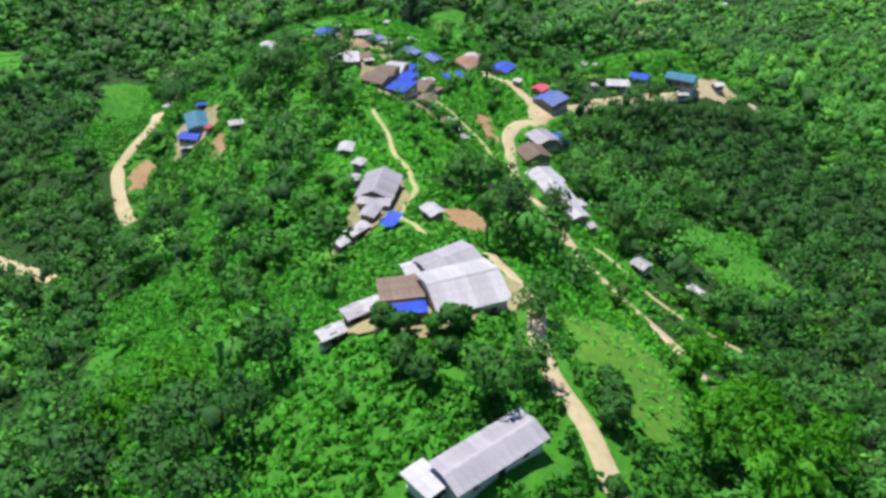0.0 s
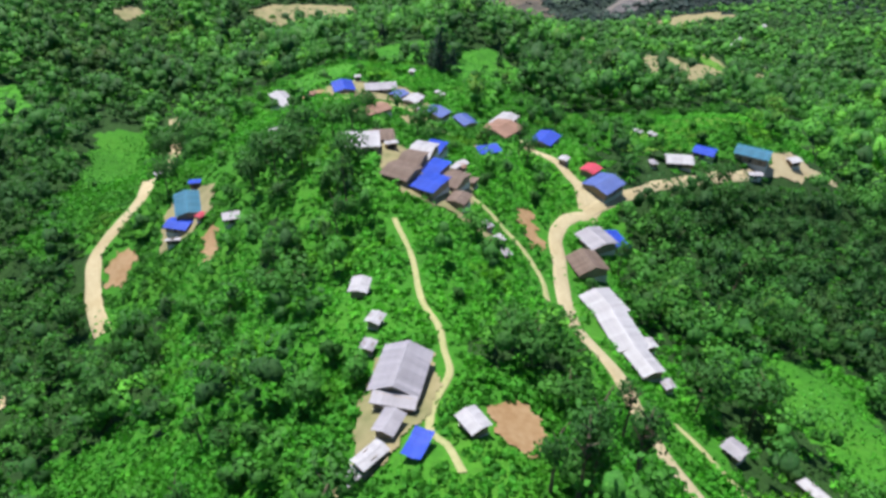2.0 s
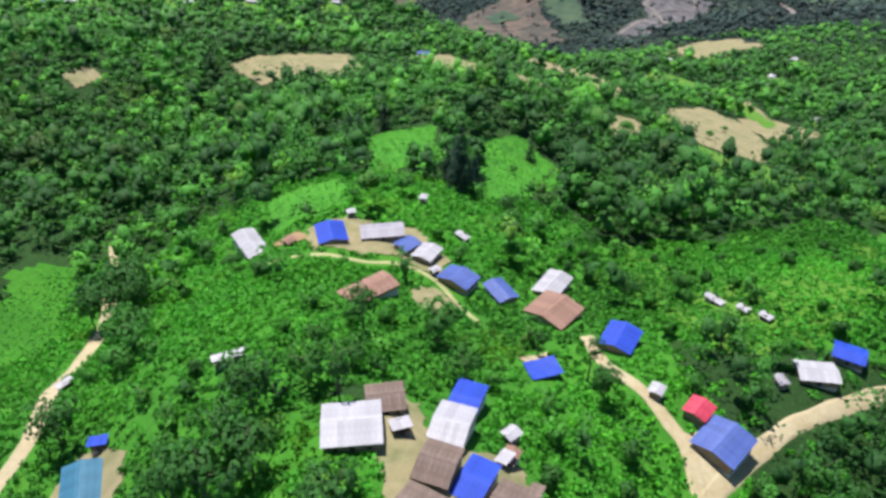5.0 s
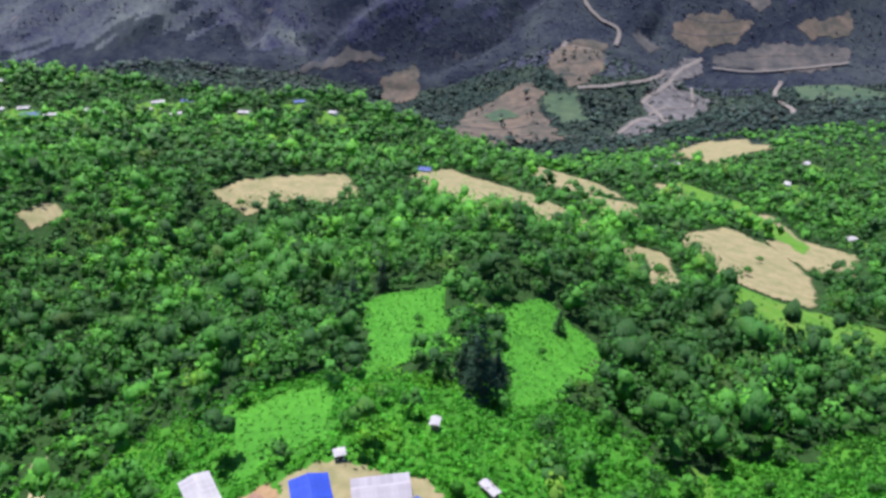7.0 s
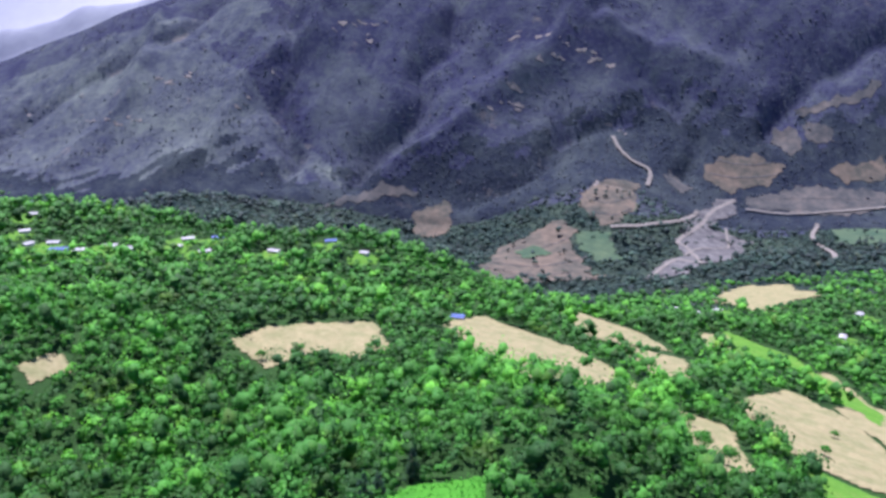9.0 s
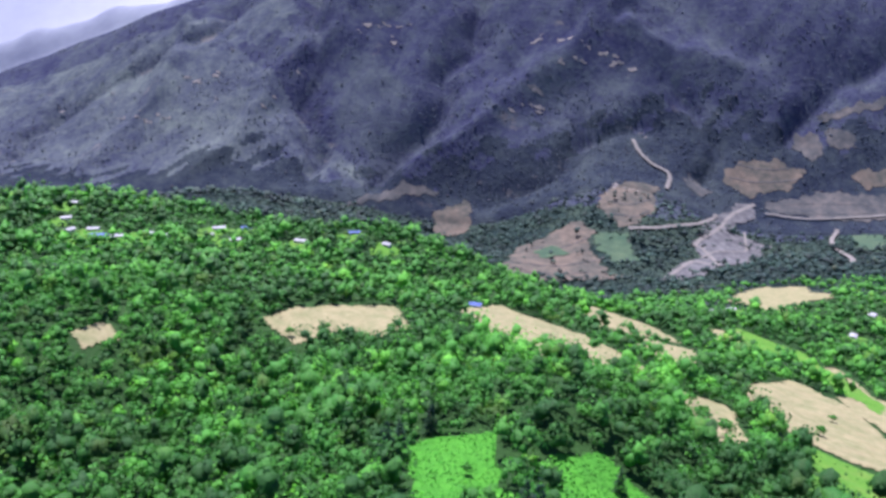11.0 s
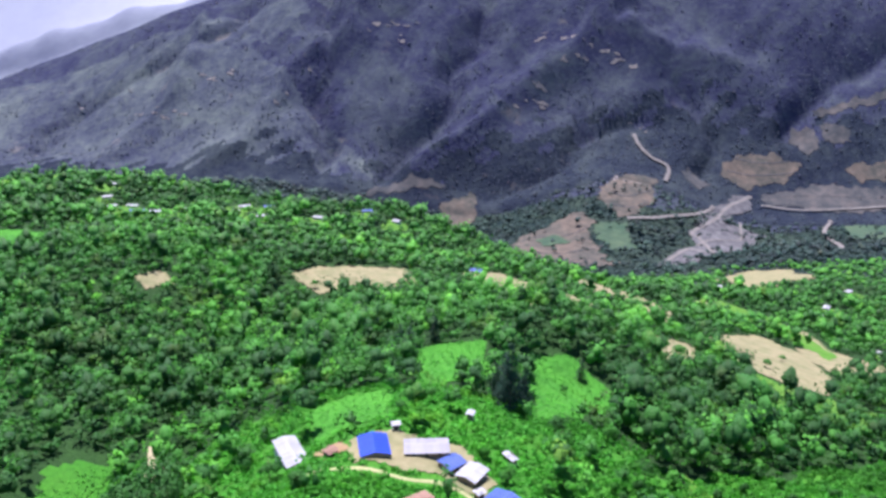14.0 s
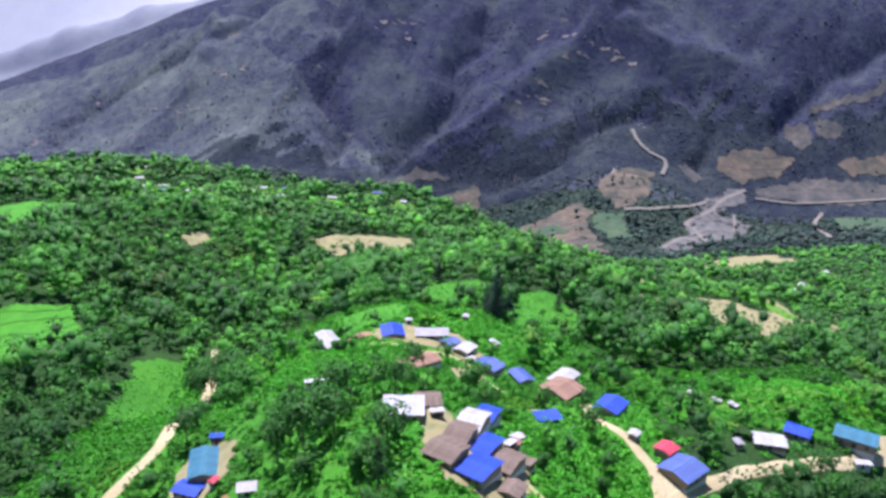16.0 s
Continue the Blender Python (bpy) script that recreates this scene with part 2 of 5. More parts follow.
# ---- terrain ----
# (x, y, height, spread) of the knolls and hollows of the ridge that carries the village
KNOLLS = [(-240, 260, -47, 120), (105, 140, -2, 42), (2, 66, 18, 26), (-26, 178, 22, 26), (240, 420, -26, 120), (-45, 290, 19, 42),
    (-160, 60, -37, 70), (2, 402, 17, 26), (-120, 440, -15, 42), (-12, 122, 18, 26), (-220, 440, 18, 42), (58, 80, -6, 26),
    (0, -60, 29, 70), (-54, 220, 15, 26), (240, 180, -53, 120), (86, 248, 22, 26), (30, 220, 12, 26), (-245, 340, 19, 42),
    (130, 315, 15, 42), (-110, 206, 7, 26), (-82, 136, -5, 26), (-45, 390, 6, 42), (-170, 265, 20, 42), (-110, 262, -14, 26),
    (2, 38, 10, 26)]
# the same for the valley beyond it
FAR_HILLS = [(-300, 900, 118, 260), (600, 1100, 59, 260), (-500, 1200, 68, 150), (200, 1600, 90, 150), (100, 1200, -30, 150), (300, 900, 22, 150),
    (-100, 1000, -46, 150), (400, 1500, -42, 150), (400, 600, -18, 150), (-300, 1000, -45, 150), (-200, 1200, 32, 150), (-100, 1500, -54, 150),
    (-420, 795, 27, 75), (-540, 720, 31, 85), (-270, 790, 18, 75), (-130, 770, 33, 55), (-20, 780, 16, 60)]


def ramp01(v, a, b):
    v = np.clip((v - a) / (b - a), 0, 1)
    return v * v * (3 - 2 * v)


def smooth_height(x, y):
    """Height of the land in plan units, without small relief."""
    h = 40 - 330 / (1 + np.exp(-(y - 640) / 190))
    for cx, cy, a, s in KNOLLS + FAR_HILLS:
        h = h + a * np.exp(-((x - cx) ** 2 + (y - cy) ** 2) / (2 * s * s))
    crest = np.interp(x, [-2400, -1814, -1681, -1529, -1382, -1219, -1079, -495], [40, 125, 172, 233, 285, 340, 396, 575])
    up = ramp01(y, 1560 + 60 * np.sin(x / 310), 2420)
    spur = np.abs(np.sin(x / 190 + 0.9 * np.sin(y / 300) + y / 620)) + 0.5 * np.abs(np.sin(x / 71 + y / 190 + 0.8 * np.sin(y / 130))) + 0.2 * np.abs(np.sin(x / 29 - y / 70 + np.sin(y / 60)))
    h = h + crest * up + up * (1 - 0.93 * up) * 100 * (spur - 0.8) * ramp01(crest, 60, 450)
    # an added rise behind the crest that stands in for pale, hazy sky
    h = h + np.interp(x, [-2300, -1900, -1400, -1000, -500], [400, 360, 220, 125, 0]) * np.clip((y - 2520) / 380, 0, 1)
    return h


def ground(x, y):
    """Height in metres at x, y in metres."""
    x, y = np.asarray(x, float) / U, np.asarray(y, float) / U
    h = smooth_height(x, y)
    h = h + 0.5 * np.sin(x / 5.1 + 1.3 * np.sin(y / 7.7)) * np.cos(y / 6.3) + 0.25 * np.sin(x / 2.3 + y / 3.1)
    return h * U


def spaced(lo, hi, step, a, b, grow, most):
    """Coordinates, close between lo and hi and ever wider out to a and b."""
    mid = list(np.arange(lo, hi + step / 2, step))
    out, s = [], step
    v = mid[-1]
    while v < b:
        s = min(s * grow, most)
        v += s
        out.append(v)
    inn, s, v = [], step, mid[0]
    while v > a:
        s = min(s * grow, most)
        v -= s
        inn.append(v)
    return np.array(inn[::-1] + mid + out) * U


def mesh_from(name, verts, faces, mats, slots=None, smooth=True):
    me = bpy.data.meshes.new(name)
    verts, faces = np.asarray(verts, np.float32), np.asarray(faces, np.int32)
    n, k = faces.shape
    me.vertices.add(len(verts)), me.loops.add(n * k), me.polygons.add(n)
    me.vertices.foreach_set("co", verts.ravel())
    me.loops.foreach_set("vertex_index", faces.ravel())
    me.polygons.foreach_set("loop_start", np.arange(0, n * k, k, dtype=np.int32))
    me.polygons.foreach_set("use_smooth", np.full(n, smooth))
    for m in mats:
        me.materials.append(m)
    if slots is not None:
        me.polygons.foreach_set("material_index", np.asarray(slots, np.int32))
    me.update(calc_edges=True)
    return me


def grid_faces(nx, ny):
    i = np.arange(nx * ny).reshape(ny, nx)
    return np.stack([i[:-1, :-1], i[:-1, 1:], i[1:, 1:], i[1:, :-1]], -1).reshape(-1, 4)


# outlines of stands of trees, of shrubby glades and of grassy slopes round the village
STANDS = [[(-137, 208), (-109, 192), (-86, 155), (-64, 146), (-60, 132), (-69, 127), (-78, 122), (-87, 119)],
    [(40, 193), (81, 226), (157, 280), (89, 152), (77, 151), (55, 156), (46, 167)],
    [(-203, 320), (-142, 315), (-122, 287), (-141, 281), (-133, 238), (-128, 205), (-137, 208)],
    [(-115, 144), (-92, 143), (-75, 123), (-75, 101), (-94, 106)]]
STANDS += [[(77, 176), (114, 198), (139, 183), (90, 105), (83, 122), (80, 150)],
    [(-89, 97), (-65, 91), (-50, 69), (-42, 52), (-65, 62)],
    [(38, 199), (65, 219), (89, 224), (69, 177), (37, 169), (39, 184)]]
THICKETS = [[(-51, 141), (-41, 153), (-21, 142), (-20, 126), (-21, 117), (-24, 109), (-27, 102), (-34, 100), (-43, 115)],
    [(-96, 283), (-73, 275), (-37, 215), (-20, 179), (-18, 162), (-19, 143), (-32, 142), (-41, 162), (-54, 173), (-73, 202)],
    [(-80, 212), (-56, 210), (-37, 198), (-30, 181), (-21, 175), (-31, 169), (-55, 179), (-70, 196)],
    [(-36, 72), (-22, 61), (-14, 50), (-14, 43), (-17, 39), (-25, 42)]]
GLADES = [[(-4, 118), (12, 118), (27, 108), (30, 90), (-12, 90), (-7, 104)],
    [(6, 76), (14, 84), (22, 76), (14, 62)],
    [(-75, 181), (-61, 175), (-47, 124), (-64, 113), (-75, 115), (-85, 117), (-72, 124), (-58, 128)],
    [(-18, 119), (-23, 109), (-30, 97), (-15, 92), (-14, 98), (-16, 106)],
    [(-20, 156), (-11, 161), (1, 149), (0, 122), (-6, 119), (-10, 126), (-16, 134)],
    [(-2, 169), (8, 209), (25, 206), (23, 187), (15, 174), (4, 159)],
    [(-17, 58), (-9, 54), (-1, 52), (-1, 42), (-4, 36), (-14, 38)],
    [(-76, 125), (-41, 115), (-15, 78), (-13, 56), (-30, 71), (-50, 77), (-69, 97)],
    [(0, 210), (13, 217), (26, 203), (24, 188), (9, 182), (1, 184)],
    [(-95, 269), (-47, 250), (-38, 229), (-47, 205), (-67, 214)]]
SLOPES = [[(-141, 281), (-122, 293), (-97, 216), (-106, 198), (-111, 179), (-121, 193), (-130, 233)],
    [(32, 290), (68, 304), (95, 321), (141, 319), (123, 285), (68, 238), (46, 230), (27, 236)],
    [(54, 154), (71, 156), (87, 149), (69, 117), (63, 123), (56, 133)],
    [(14, 62), (36, 102), (38, 86), (25, 53), (23, 46), (18, 45), (16, 50)],
    [(-135, 258), (-127, 289), (-112, 257), (-100, 216), (-105, 196), (-124, 224)]]


def inside(x, y, poly):
    hit = np.zeros(np.shape(x), bool)
    j = len(poly) - 1
    for i in range(len(poly)):
        (xi, yi), (xj, yj) = poly[i], poly[j]
        if yi != yj:
            hit ^= ((yi > y) != (yj > y)) & (x < (xj - xi) * (y - yi) / (yj - yi) + xi)
        j = i
    return hit


def wave(x, y, s, k=0.0):
    """A slow random wave between about -1 and 1."""
    x, y = x / s, y / s
    return (np.sin(x + 1.7 * np.sin(y * 0.7 + k) + k) + np.sin(y * 1.3 + 1.1 * np.sin(x * 0.9 - k) + 2 * k) + np.sin(0.6 * x - 0.8 * y + 3 * k)) / 3


def ridge_x(y):
    return np.interp(y, [0, 40, 120, 170, 240, 300, 420], [0, 2, -8, -10, -30, -28, -10])


def woodiness(x, y):
    """How likely a spot carries trees rather than shrubs; plan units."""
    off = x - ridge_x(y)
    west, east = np.interp(y, [0, 60, 150, 200, 270, 330], [30, 40, 75, 85, 65, 30]), np.interp(y, [0, 60, 140, 200, 260, 330], [45, 48, 48, 40, 75, 30])
    d = np.where(off < 0, -off / west, off / east)
    w = np.clip((d - 0.85) / 0.3, 0, 1)
    w = np.maximum(w, 0.05 + 0.30 * np.clip(wave(x, y, 11, 1.0) * 2.4 - 0.2, 0, 1))
    w = np.where(y > 310, 1.0, w)
    for cx, cy, rx, ry, v in ((2, 48, 16, 16, 0.0), (-26, 40, 14, 30, 0.1), (20, 52, 10, 22, 0.0), (38, 58, 16, 22, 0.08), (-12, 105, 14, 30, 0.05), (-12, 175, 16, 22, 0.02), (28, 190, 12, 30, 0.05), (-38, 262, 34, 26, 0.12), (-42, 150, 14, 22, 0.8), (-40, 192, 22, 12, 1.0), (8, 125, 12, 14, 0.8), (12, 92, 10, 12, 0.6), (50, 90, 16, 22, 0.9), (45, 165, 12, 30, 0.95), (-62, 140, 16, 30, 0.8), (75, 264, 42, 36, 0.10), (-88, 228, 26, 46, 0.22), (-85, 285, 22, 22, 0.3), (8, 215, 14, 16, 0.35), (5, 150, 14, 18, 0.12), (-35, 85, 18, 20, 0.2), (-52, 165, 8, 25, 0.25), (-15, 150, 10, 12, 0.3)):
        q = ((x - cx) / rx) ** 2 + ((y - cy) / ry) ** 2
        k = np.clip(1.4 - q, 0, 1)
        w = w * (1 - k) + v * k
    wx, wy = x + 2.2 * np.sin(y / 4.3) + 1.3 * np.sin(y / 1.9 + x / 3.1), y + 2.2 * np.sin(x / 4.9 + 1) + 1.3 * np.sin(x / 2.1 - y / 2.7)
    for value, polys in ((0.92, STANDS), (0.42, THICKETS), (0.05, GLADES), (0.02, SLOPES)):
        for poly in polys:
            w = np.where(inside(wx, wy, poly), value, w)
    return w


gx = spaced(-150, 140, 2.5, -2350, 2000, 1.035, 44)
gy = spaced(-40, 420, 2.5, -400, 2900, 1.03, 20)
GX, GY = np.meshgrid(gx, gy)
SINK = 90 * ramp01(GY / U, 1600, 1700) * ramp01(-GY / U, -2500, -2400)
land = np.stack([GX, GY, ground(GX, GY) - SINK], -1).reshape(-1, 3)
lf = grid_faces(len(gx), len(gy))
mid = land[lf].mean(1)
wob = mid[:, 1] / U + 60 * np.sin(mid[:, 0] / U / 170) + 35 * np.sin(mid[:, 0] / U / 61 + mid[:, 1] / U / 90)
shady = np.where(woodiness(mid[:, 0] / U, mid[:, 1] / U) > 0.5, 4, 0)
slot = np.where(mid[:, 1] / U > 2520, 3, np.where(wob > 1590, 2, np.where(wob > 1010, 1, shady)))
ground_ob = new("ground", mesh_from("ground", land, lf, [GRASS, VALLEY, MOUNTAIN, SKY_HAZE, FLOOR], slot))
tagged(ground_ob, "green village ridge falling to a valley below dark mountains", "ground", kind="structure")


# (height, half width, plan points) of the far mountain's spurs and gullies
SPURS = [(-46, 34, [(-100, 2250), (-148, 2063), (-198, 1850), (-257, 1781), (-318, 1663)]),
    (-44, 40, [(980, 2100), (852, 2024), (728, 1993), (660, 1948), (620, 1880)]),
    (40, 46, [(180, 2200), (217, 2050), (369, 2016), (509, 1985), (577, 1946), (593, 1884)]),
    (34, 40, [(160, 2180), (148, 2028), (22, 1934), (-96, 1822), (-230, 1695), (-321, 1613)]),
    (-38, 30, [(256, 1874), (165, 1832), (58, 1728), (-66, 1644)]),
    (30, 50, [(-440, 2150), (-459, 1995), (-575, 1958), (-642, 1781), (-713, 1658)]),
    (-26, 40, [(-780, 2230), (-851, 2105), (-1019, 2014), (-1225, 1930), (-1235, 1788)]),
    (-30, 26, [(-560, 2200), (-520, 1900), (-470, 1740), (-480, 1640)]),
    (24, 30, [(-960, 2200), (-900, 1980), (-960, 1800), (-1010, 1680)]),
    (-26, 24, [(380, 1960), (420, 1860), (400, 1760)])]


def off_line(x, y, pts):
    """How far each place lies from a line through plan points."""
    d = np.full(np.shape(x), 1e9)
    for (ax, ay), (bx, by) in zip(pts, pts[1:]):
        k = np.clip(((x - ax) * (bx - ax) + (y - ay) * (by - ay)) / ((bx - ax) ** 2 + (by - ay) ** 2), 0, 1)
        d = np.minimum(d, np.hypot(x - ax - k * (bx - ax), y - ay - k * (by - ay)))
    return d


def craggy(x, y):
    """The far mountain's height in metres, with gullies and ribs; plan units."""
    h = smooth_height(x, y)
    up = ramp01(y, 1580, 1900) * (1 - 0.5 * ramp01(y, 2250, 2450))
    rib = np.array([noise.ridged_multi_fractal((a / 230 + 0.3 * math.sin(c / 190), c / 420, 3.7), 1.0, 2.1, 4, 1.0, 2.0) for a, c in zip(x.ravel(), y.ravel())]).reshape(x.shape)
    h = h + up * (1 - 0.8 * ramp01(y, 2050, 2350)) * 17 * np.clip((x + 1860) / 1100, 0.1, 1) * (rib - 1.0)
    bend = 14 * np.sin(y / 41 + x / 97) + 8 * np.sin(y / 17 - x / 29)
    for rise, half, pts in SPURS:
        d = off_line(x + bend, y, pts) / half
        h = h + rise * ramp01(y, 1590, 1720) * (1 - ramp01(y, 2150, 2300)) * np.where(d < 4, np.exp(-np.abs(d) ** 1.4), 0)
    return h * U


mx, my = np.meshgrid(np.arange(-1900, 1500, 9.0), np.arange(1570, 2520, 7.5))
rim = np.minimum(ramp01(my, 1570, 1620), ramp01(-my, -2516, -2470))
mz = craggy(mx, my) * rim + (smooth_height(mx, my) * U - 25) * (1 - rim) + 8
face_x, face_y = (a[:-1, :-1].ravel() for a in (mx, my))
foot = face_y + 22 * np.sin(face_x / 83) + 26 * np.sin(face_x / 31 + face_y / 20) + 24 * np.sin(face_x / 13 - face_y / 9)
# slot 2 colours the left slope paler, as if sunlit and hazed
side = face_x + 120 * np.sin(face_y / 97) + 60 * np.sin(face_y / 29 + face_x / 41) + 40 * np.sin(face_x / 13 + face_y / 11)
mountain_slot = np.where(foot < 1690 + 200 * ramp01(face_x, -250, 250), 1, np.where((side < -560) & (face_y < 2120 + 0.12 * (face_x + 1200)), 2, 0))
mountain_ob = new("mountain", mesh_from("mountain", np.stack([mx * U, my * U, mz], -1).reshape(-1, 3), grid_faces(mx.shape[1], mx.shape[0]), [MOUNTAIN, FOOTHILL, LIT_SLOPE], mountain_slot))
tagged(mountain_ob, "dark blue-green gullied mountainside across the valley, coloured for haze and cloud shade", "mountain", kind="structure")
# a paler spur of the range behind its crest; the paleness is painted haze
hx, hy = np.meshgrid(np.arange(-2600, -500, 14.0), np.arange(2430, 2760, 12.0))
hz = np.interp(hx, [-2600, -2090, -1750, -1400, -1100, -500], [-200, -112, 10, 96, 165, 300]) + 6 * np.sin(hx / 61) + 3 * np.sin(hx / 23 + 1)
rising = ramp01(hy, 2430, 2660)
hz = hz * rising + (smooth_height(hx, hy) - 8) * (1 - rising) + 6 * rising * np.sin(hx / 47 + hy / 60) - 60 * ramp01(hy, 2680, 2760)
ridge_ob = new("far_ridge", mesh_from("far_ridge", np.stack([hx, hy, hz], -1).reshape(-1, 3) * U, grid_faces(hx.shape[1], hx.shape[0]), [HAZED_SPUR]))
tagged(ridge_ob, "ridge behind the dark mountain, its colour paled for haze", "mountain", kind="structure")


def slope_height(px, py):
    """Height of what lies on top at a place in metres: the land or the mountain over it."""
    x, y = np.asarray(px, float) / U, np.asarray(py, float) / U
    fi, fj = np.clip((x + 1900) / 9.0, 0, mx.shape[1] - 1.001), np.clip((y - 1570) / 7.5, 0, mx.shape[0] - 1.001)
    i, j = fi.astype(int), fj.astype(int)
    u, v = fi - i, fj - j
    top = (mz[j, i] * (1 - u) + mz[j, i + 1] * u) * (1 - v) + (mz[j + 1, i] * (1 - u) + mz[j + 1, i + 1] * u) * v
    return np.where((y > 1570) & (y < 2510), np.maximum(top, ground(px, py)), ground(px, py))


# ---- roads and open patches, laid on the land ----
def curve_points(pts, step=1.5):
    """A smooth line through plan points, in metres."""
    p = np.array(pts, float) * U
    q = np.vstack([2 * p[0] - p[1], p, 2 * p[-1] - p[-2]])
    out = []
    for a, b, c, d in zip(q[:-3], q[1:-2], q[2:-1], q[3:]):
        n = max(2, int(np.linalg.norm(c - b) / step))
        for t in np.arange(n) / n:
            out.append(0.5 * (2 * b + (c - a) * t + (2 * a - 5 * b + 4 * c - d) * t ** 2 + (3 * b - a - 3 * c + d) * t ** 3))
    return np.array(out + [p[-1]])


LINES = []          # (points, half width): kept clear of trees


def road(name, pts, width, mat, label, lift=0.16):
    c = curve_points(pts)
    LINES.append((c, width / 2))
    t = np.gradient(c, axis=0)
    t /= np.linalg.norm(t, axis=1)[:, None] + 1e-9
    nrm = np.stack([-t[:, 1], t[:, 0]], -1)
    s = np.arange(len(c)) * 1.5
    rows = []
    for k, (o, dz) in enumerate(((-0.62, -0.5), (-0.5, 0.0), (-0.25, -0.05), (0.0, 0.05), (0.25, -0.05), (0.5, 0.0), (0.62, -0.5))):
        w = width * o * (1 + 0.10 * np.sin(s / 5.3 + o * 9) + 0.05 * np.sin(s / 2.1 + 2 + o * 5))
        p = c + nrm * w[:, None]
        rows.append(np.column_stack([p, slope_height(p[:, 0], p[:, 1]) + lift + dz]))
    v = np.stack(rows, 1).reshape(-1, 3)
    ob = new(name, mesh_from(name, v, grid_faces(7, len(c)), [mat]))
    return tagged(ob, label, "road", kind="structure")


PATCHES = []        # outlines kept clear of trees


def patch(name, pts, mat, label, category="field", step=1.5, lift=0.3, keep=True, rag=1.2):
    """A piece of open ground with a ragged edge that follows the land."""
    poly = np.array(pts, float) * U
    if keep:
        PATCHES.append(poly)
    if name == "dry_field":
        PATCHES.append(poly - np.array((0, 9.0)))
    lo, hi = poly.min(0) - 4 * rag, poly.max(0) + 4 * rag
    xs, ys = np.arange(lo[0], hi[0], step), np.arange(lo[1], hi[1], step)
    X, Y = np.meshgrid(xs, ys)
    k = step / 1.5
    wx = X + rag * (np.sin((Y / 9.1 + X / 15.3) / k) + 0.8 * np.sin((Y / 3.7 - X / 5.9) / k + 2) + 0.5 * np.sin(Y / 1.9 / k + X / 2.3 / k))
    wy = Y + rag * (np.sin((X / 8.7 + Y / 16.1) / k + 1) + 0.8 * np.sin((X / 3.3 + Y / 7.1) / k) + 0.5 * np.sin(X / 1.7 / k - Y / 2.9 / k))
    ok = inside(wx, wy, poly)
    f = grid_faces(len(xs), len(ys))
    f = f[ok.ravel()[f].all(1)]
    if not len(f):
        return None
    v = np.stack([X, Y, slope_height(X, Y) + lift], -1).reshape(-1, 3)
    used = np.unique(f)
    back = np.zeros(len(v), np.int32)
    back[used] = np.arange(len(used))
    ob = new(name, mesh_from(name, v[used], back[f], [mat]))
    return tagged(ob, label, category, kind="structure")


road("road", [(16, 30), (14, 39), (13, 43), (11, 48), (10, 55), (11, 63), (11, 66), (10, 71), (9, 78), (7, 88)], 2.5, DIRT, "pale dirt track past the long shed")
road("road", [(42, 70), (40, 79), (39, 88), (36, 96), (31, 104), (27, 112), (25, 121), (23, 131), (18, 141), (17, 152), (18, 165), (18, 178), (21, 186), (27, 192), (34, 199), (42, 206), (51, 213), (62, 219), (72, 223), (83, 227), (104, 239), (120, 250)], 4.0, DIRT, "pale dirt road winding through the village")
road("road", [(27, 192), (27, 202), (25, 207), (22, 213), (16, 222), (14, 232)], 3.4, DIRT, "narrow dirt lane climbing between houses")
road("road", [(-120, 300), (-113, 282), (-104, 245), (-93, 212), (-91, 203), (-93, 194), (-96, 184), (-91, 170), (-84, 158)], 4.6, DIRT, "pale dirt road along the wooded hillside")
road("road", [(-130, 158), (-115, 150), (-99, 141)], 4.0, DIRT, "pale dirt road end among trees")
road("footpath", [(-17, 159), (-13, 147), (-10, 131), (-7, 124), (-6, 118), (-5, 112), (-7, 105), (-7, 100), (-5, 98), (-3, 93)], 1.25, PATH, "narrow pale footpath through green shrubs")
road("footpath", [(-4, 182), (-2, 178), (3, 174), (10, 164), (13, 156), (13, 147)], 1.4, PATH, "worn footpath below the house row")
road("footpath", [(-62, 255), (-50, 256), (-38, 254), (-27, 255), (-18, 250), (-13, 242), (-8, 235)], 1.7, PATH, "yellow earth path round the hilltop yard")
road("footpath", [(32, 121), (36, 115), (44, 104), (56, 96)], 1.4, PATH, "thin dirt footpath along the slope")

patch("bare_patch", [(0, 108), (6, 110), (9, 104), (5, 98), (0, 101)], CLAY, "bare brown earth clearing", "clearing", 0.5, rag=0.6)
patch("bare_patch", [(-90, 183), (-84, 183), (-82, 175), (-85, 170), (-90, 172)], CLAY, "bare reddish earth clearing by the road", "clearing", 0.5)
patch("bare_patch", [(-64, 178), (-60, 179), (-58, 168), (-62, 165)], CLAY, "bare orange earth strip below a house", "clearing", 0.5)
patch("bare_patch", [(9, 184), (14, 184), (15, 170), (11, 168)], CLAY, "orange eroded roadside bank", "clearing", 0.5)
patch("yard", [(-24, 200), (-18, 200), (-16, 190), (-2, 190), (-1, 170), (2, 167), (5, 161), (3, 160), (-6, 166), (-16, 168), (-22, 178), (-24, 188)], SOIL, "trodden earth yard between crowded houses", "yard", 0.5, rag=0.5)
patch("yard", [(25, 192), (26, 206), (30, 206), (33, 196), (29, 190)], DIRT, "trodden pale earth yard by the road", "yard", 0.5, 0.12, rag=0.5)
patch("yard", [(-17, 108), (-16, 116), (-7, 117), (-6, 108), (-8, 102), (-13, 94), (-19, 90), (-17, 97)], SOIL, "trodden earth yard round a house", "yard", 0.5, rag=0.4)
patch("yard", [(-14, 58), (-9, 66), (-4, 74), (5, 79), (10, 70), (9, 60), (-2, 54)], SOIL, "trodden earth yard round large buildings", "yard", 0.5, rag=0.4)
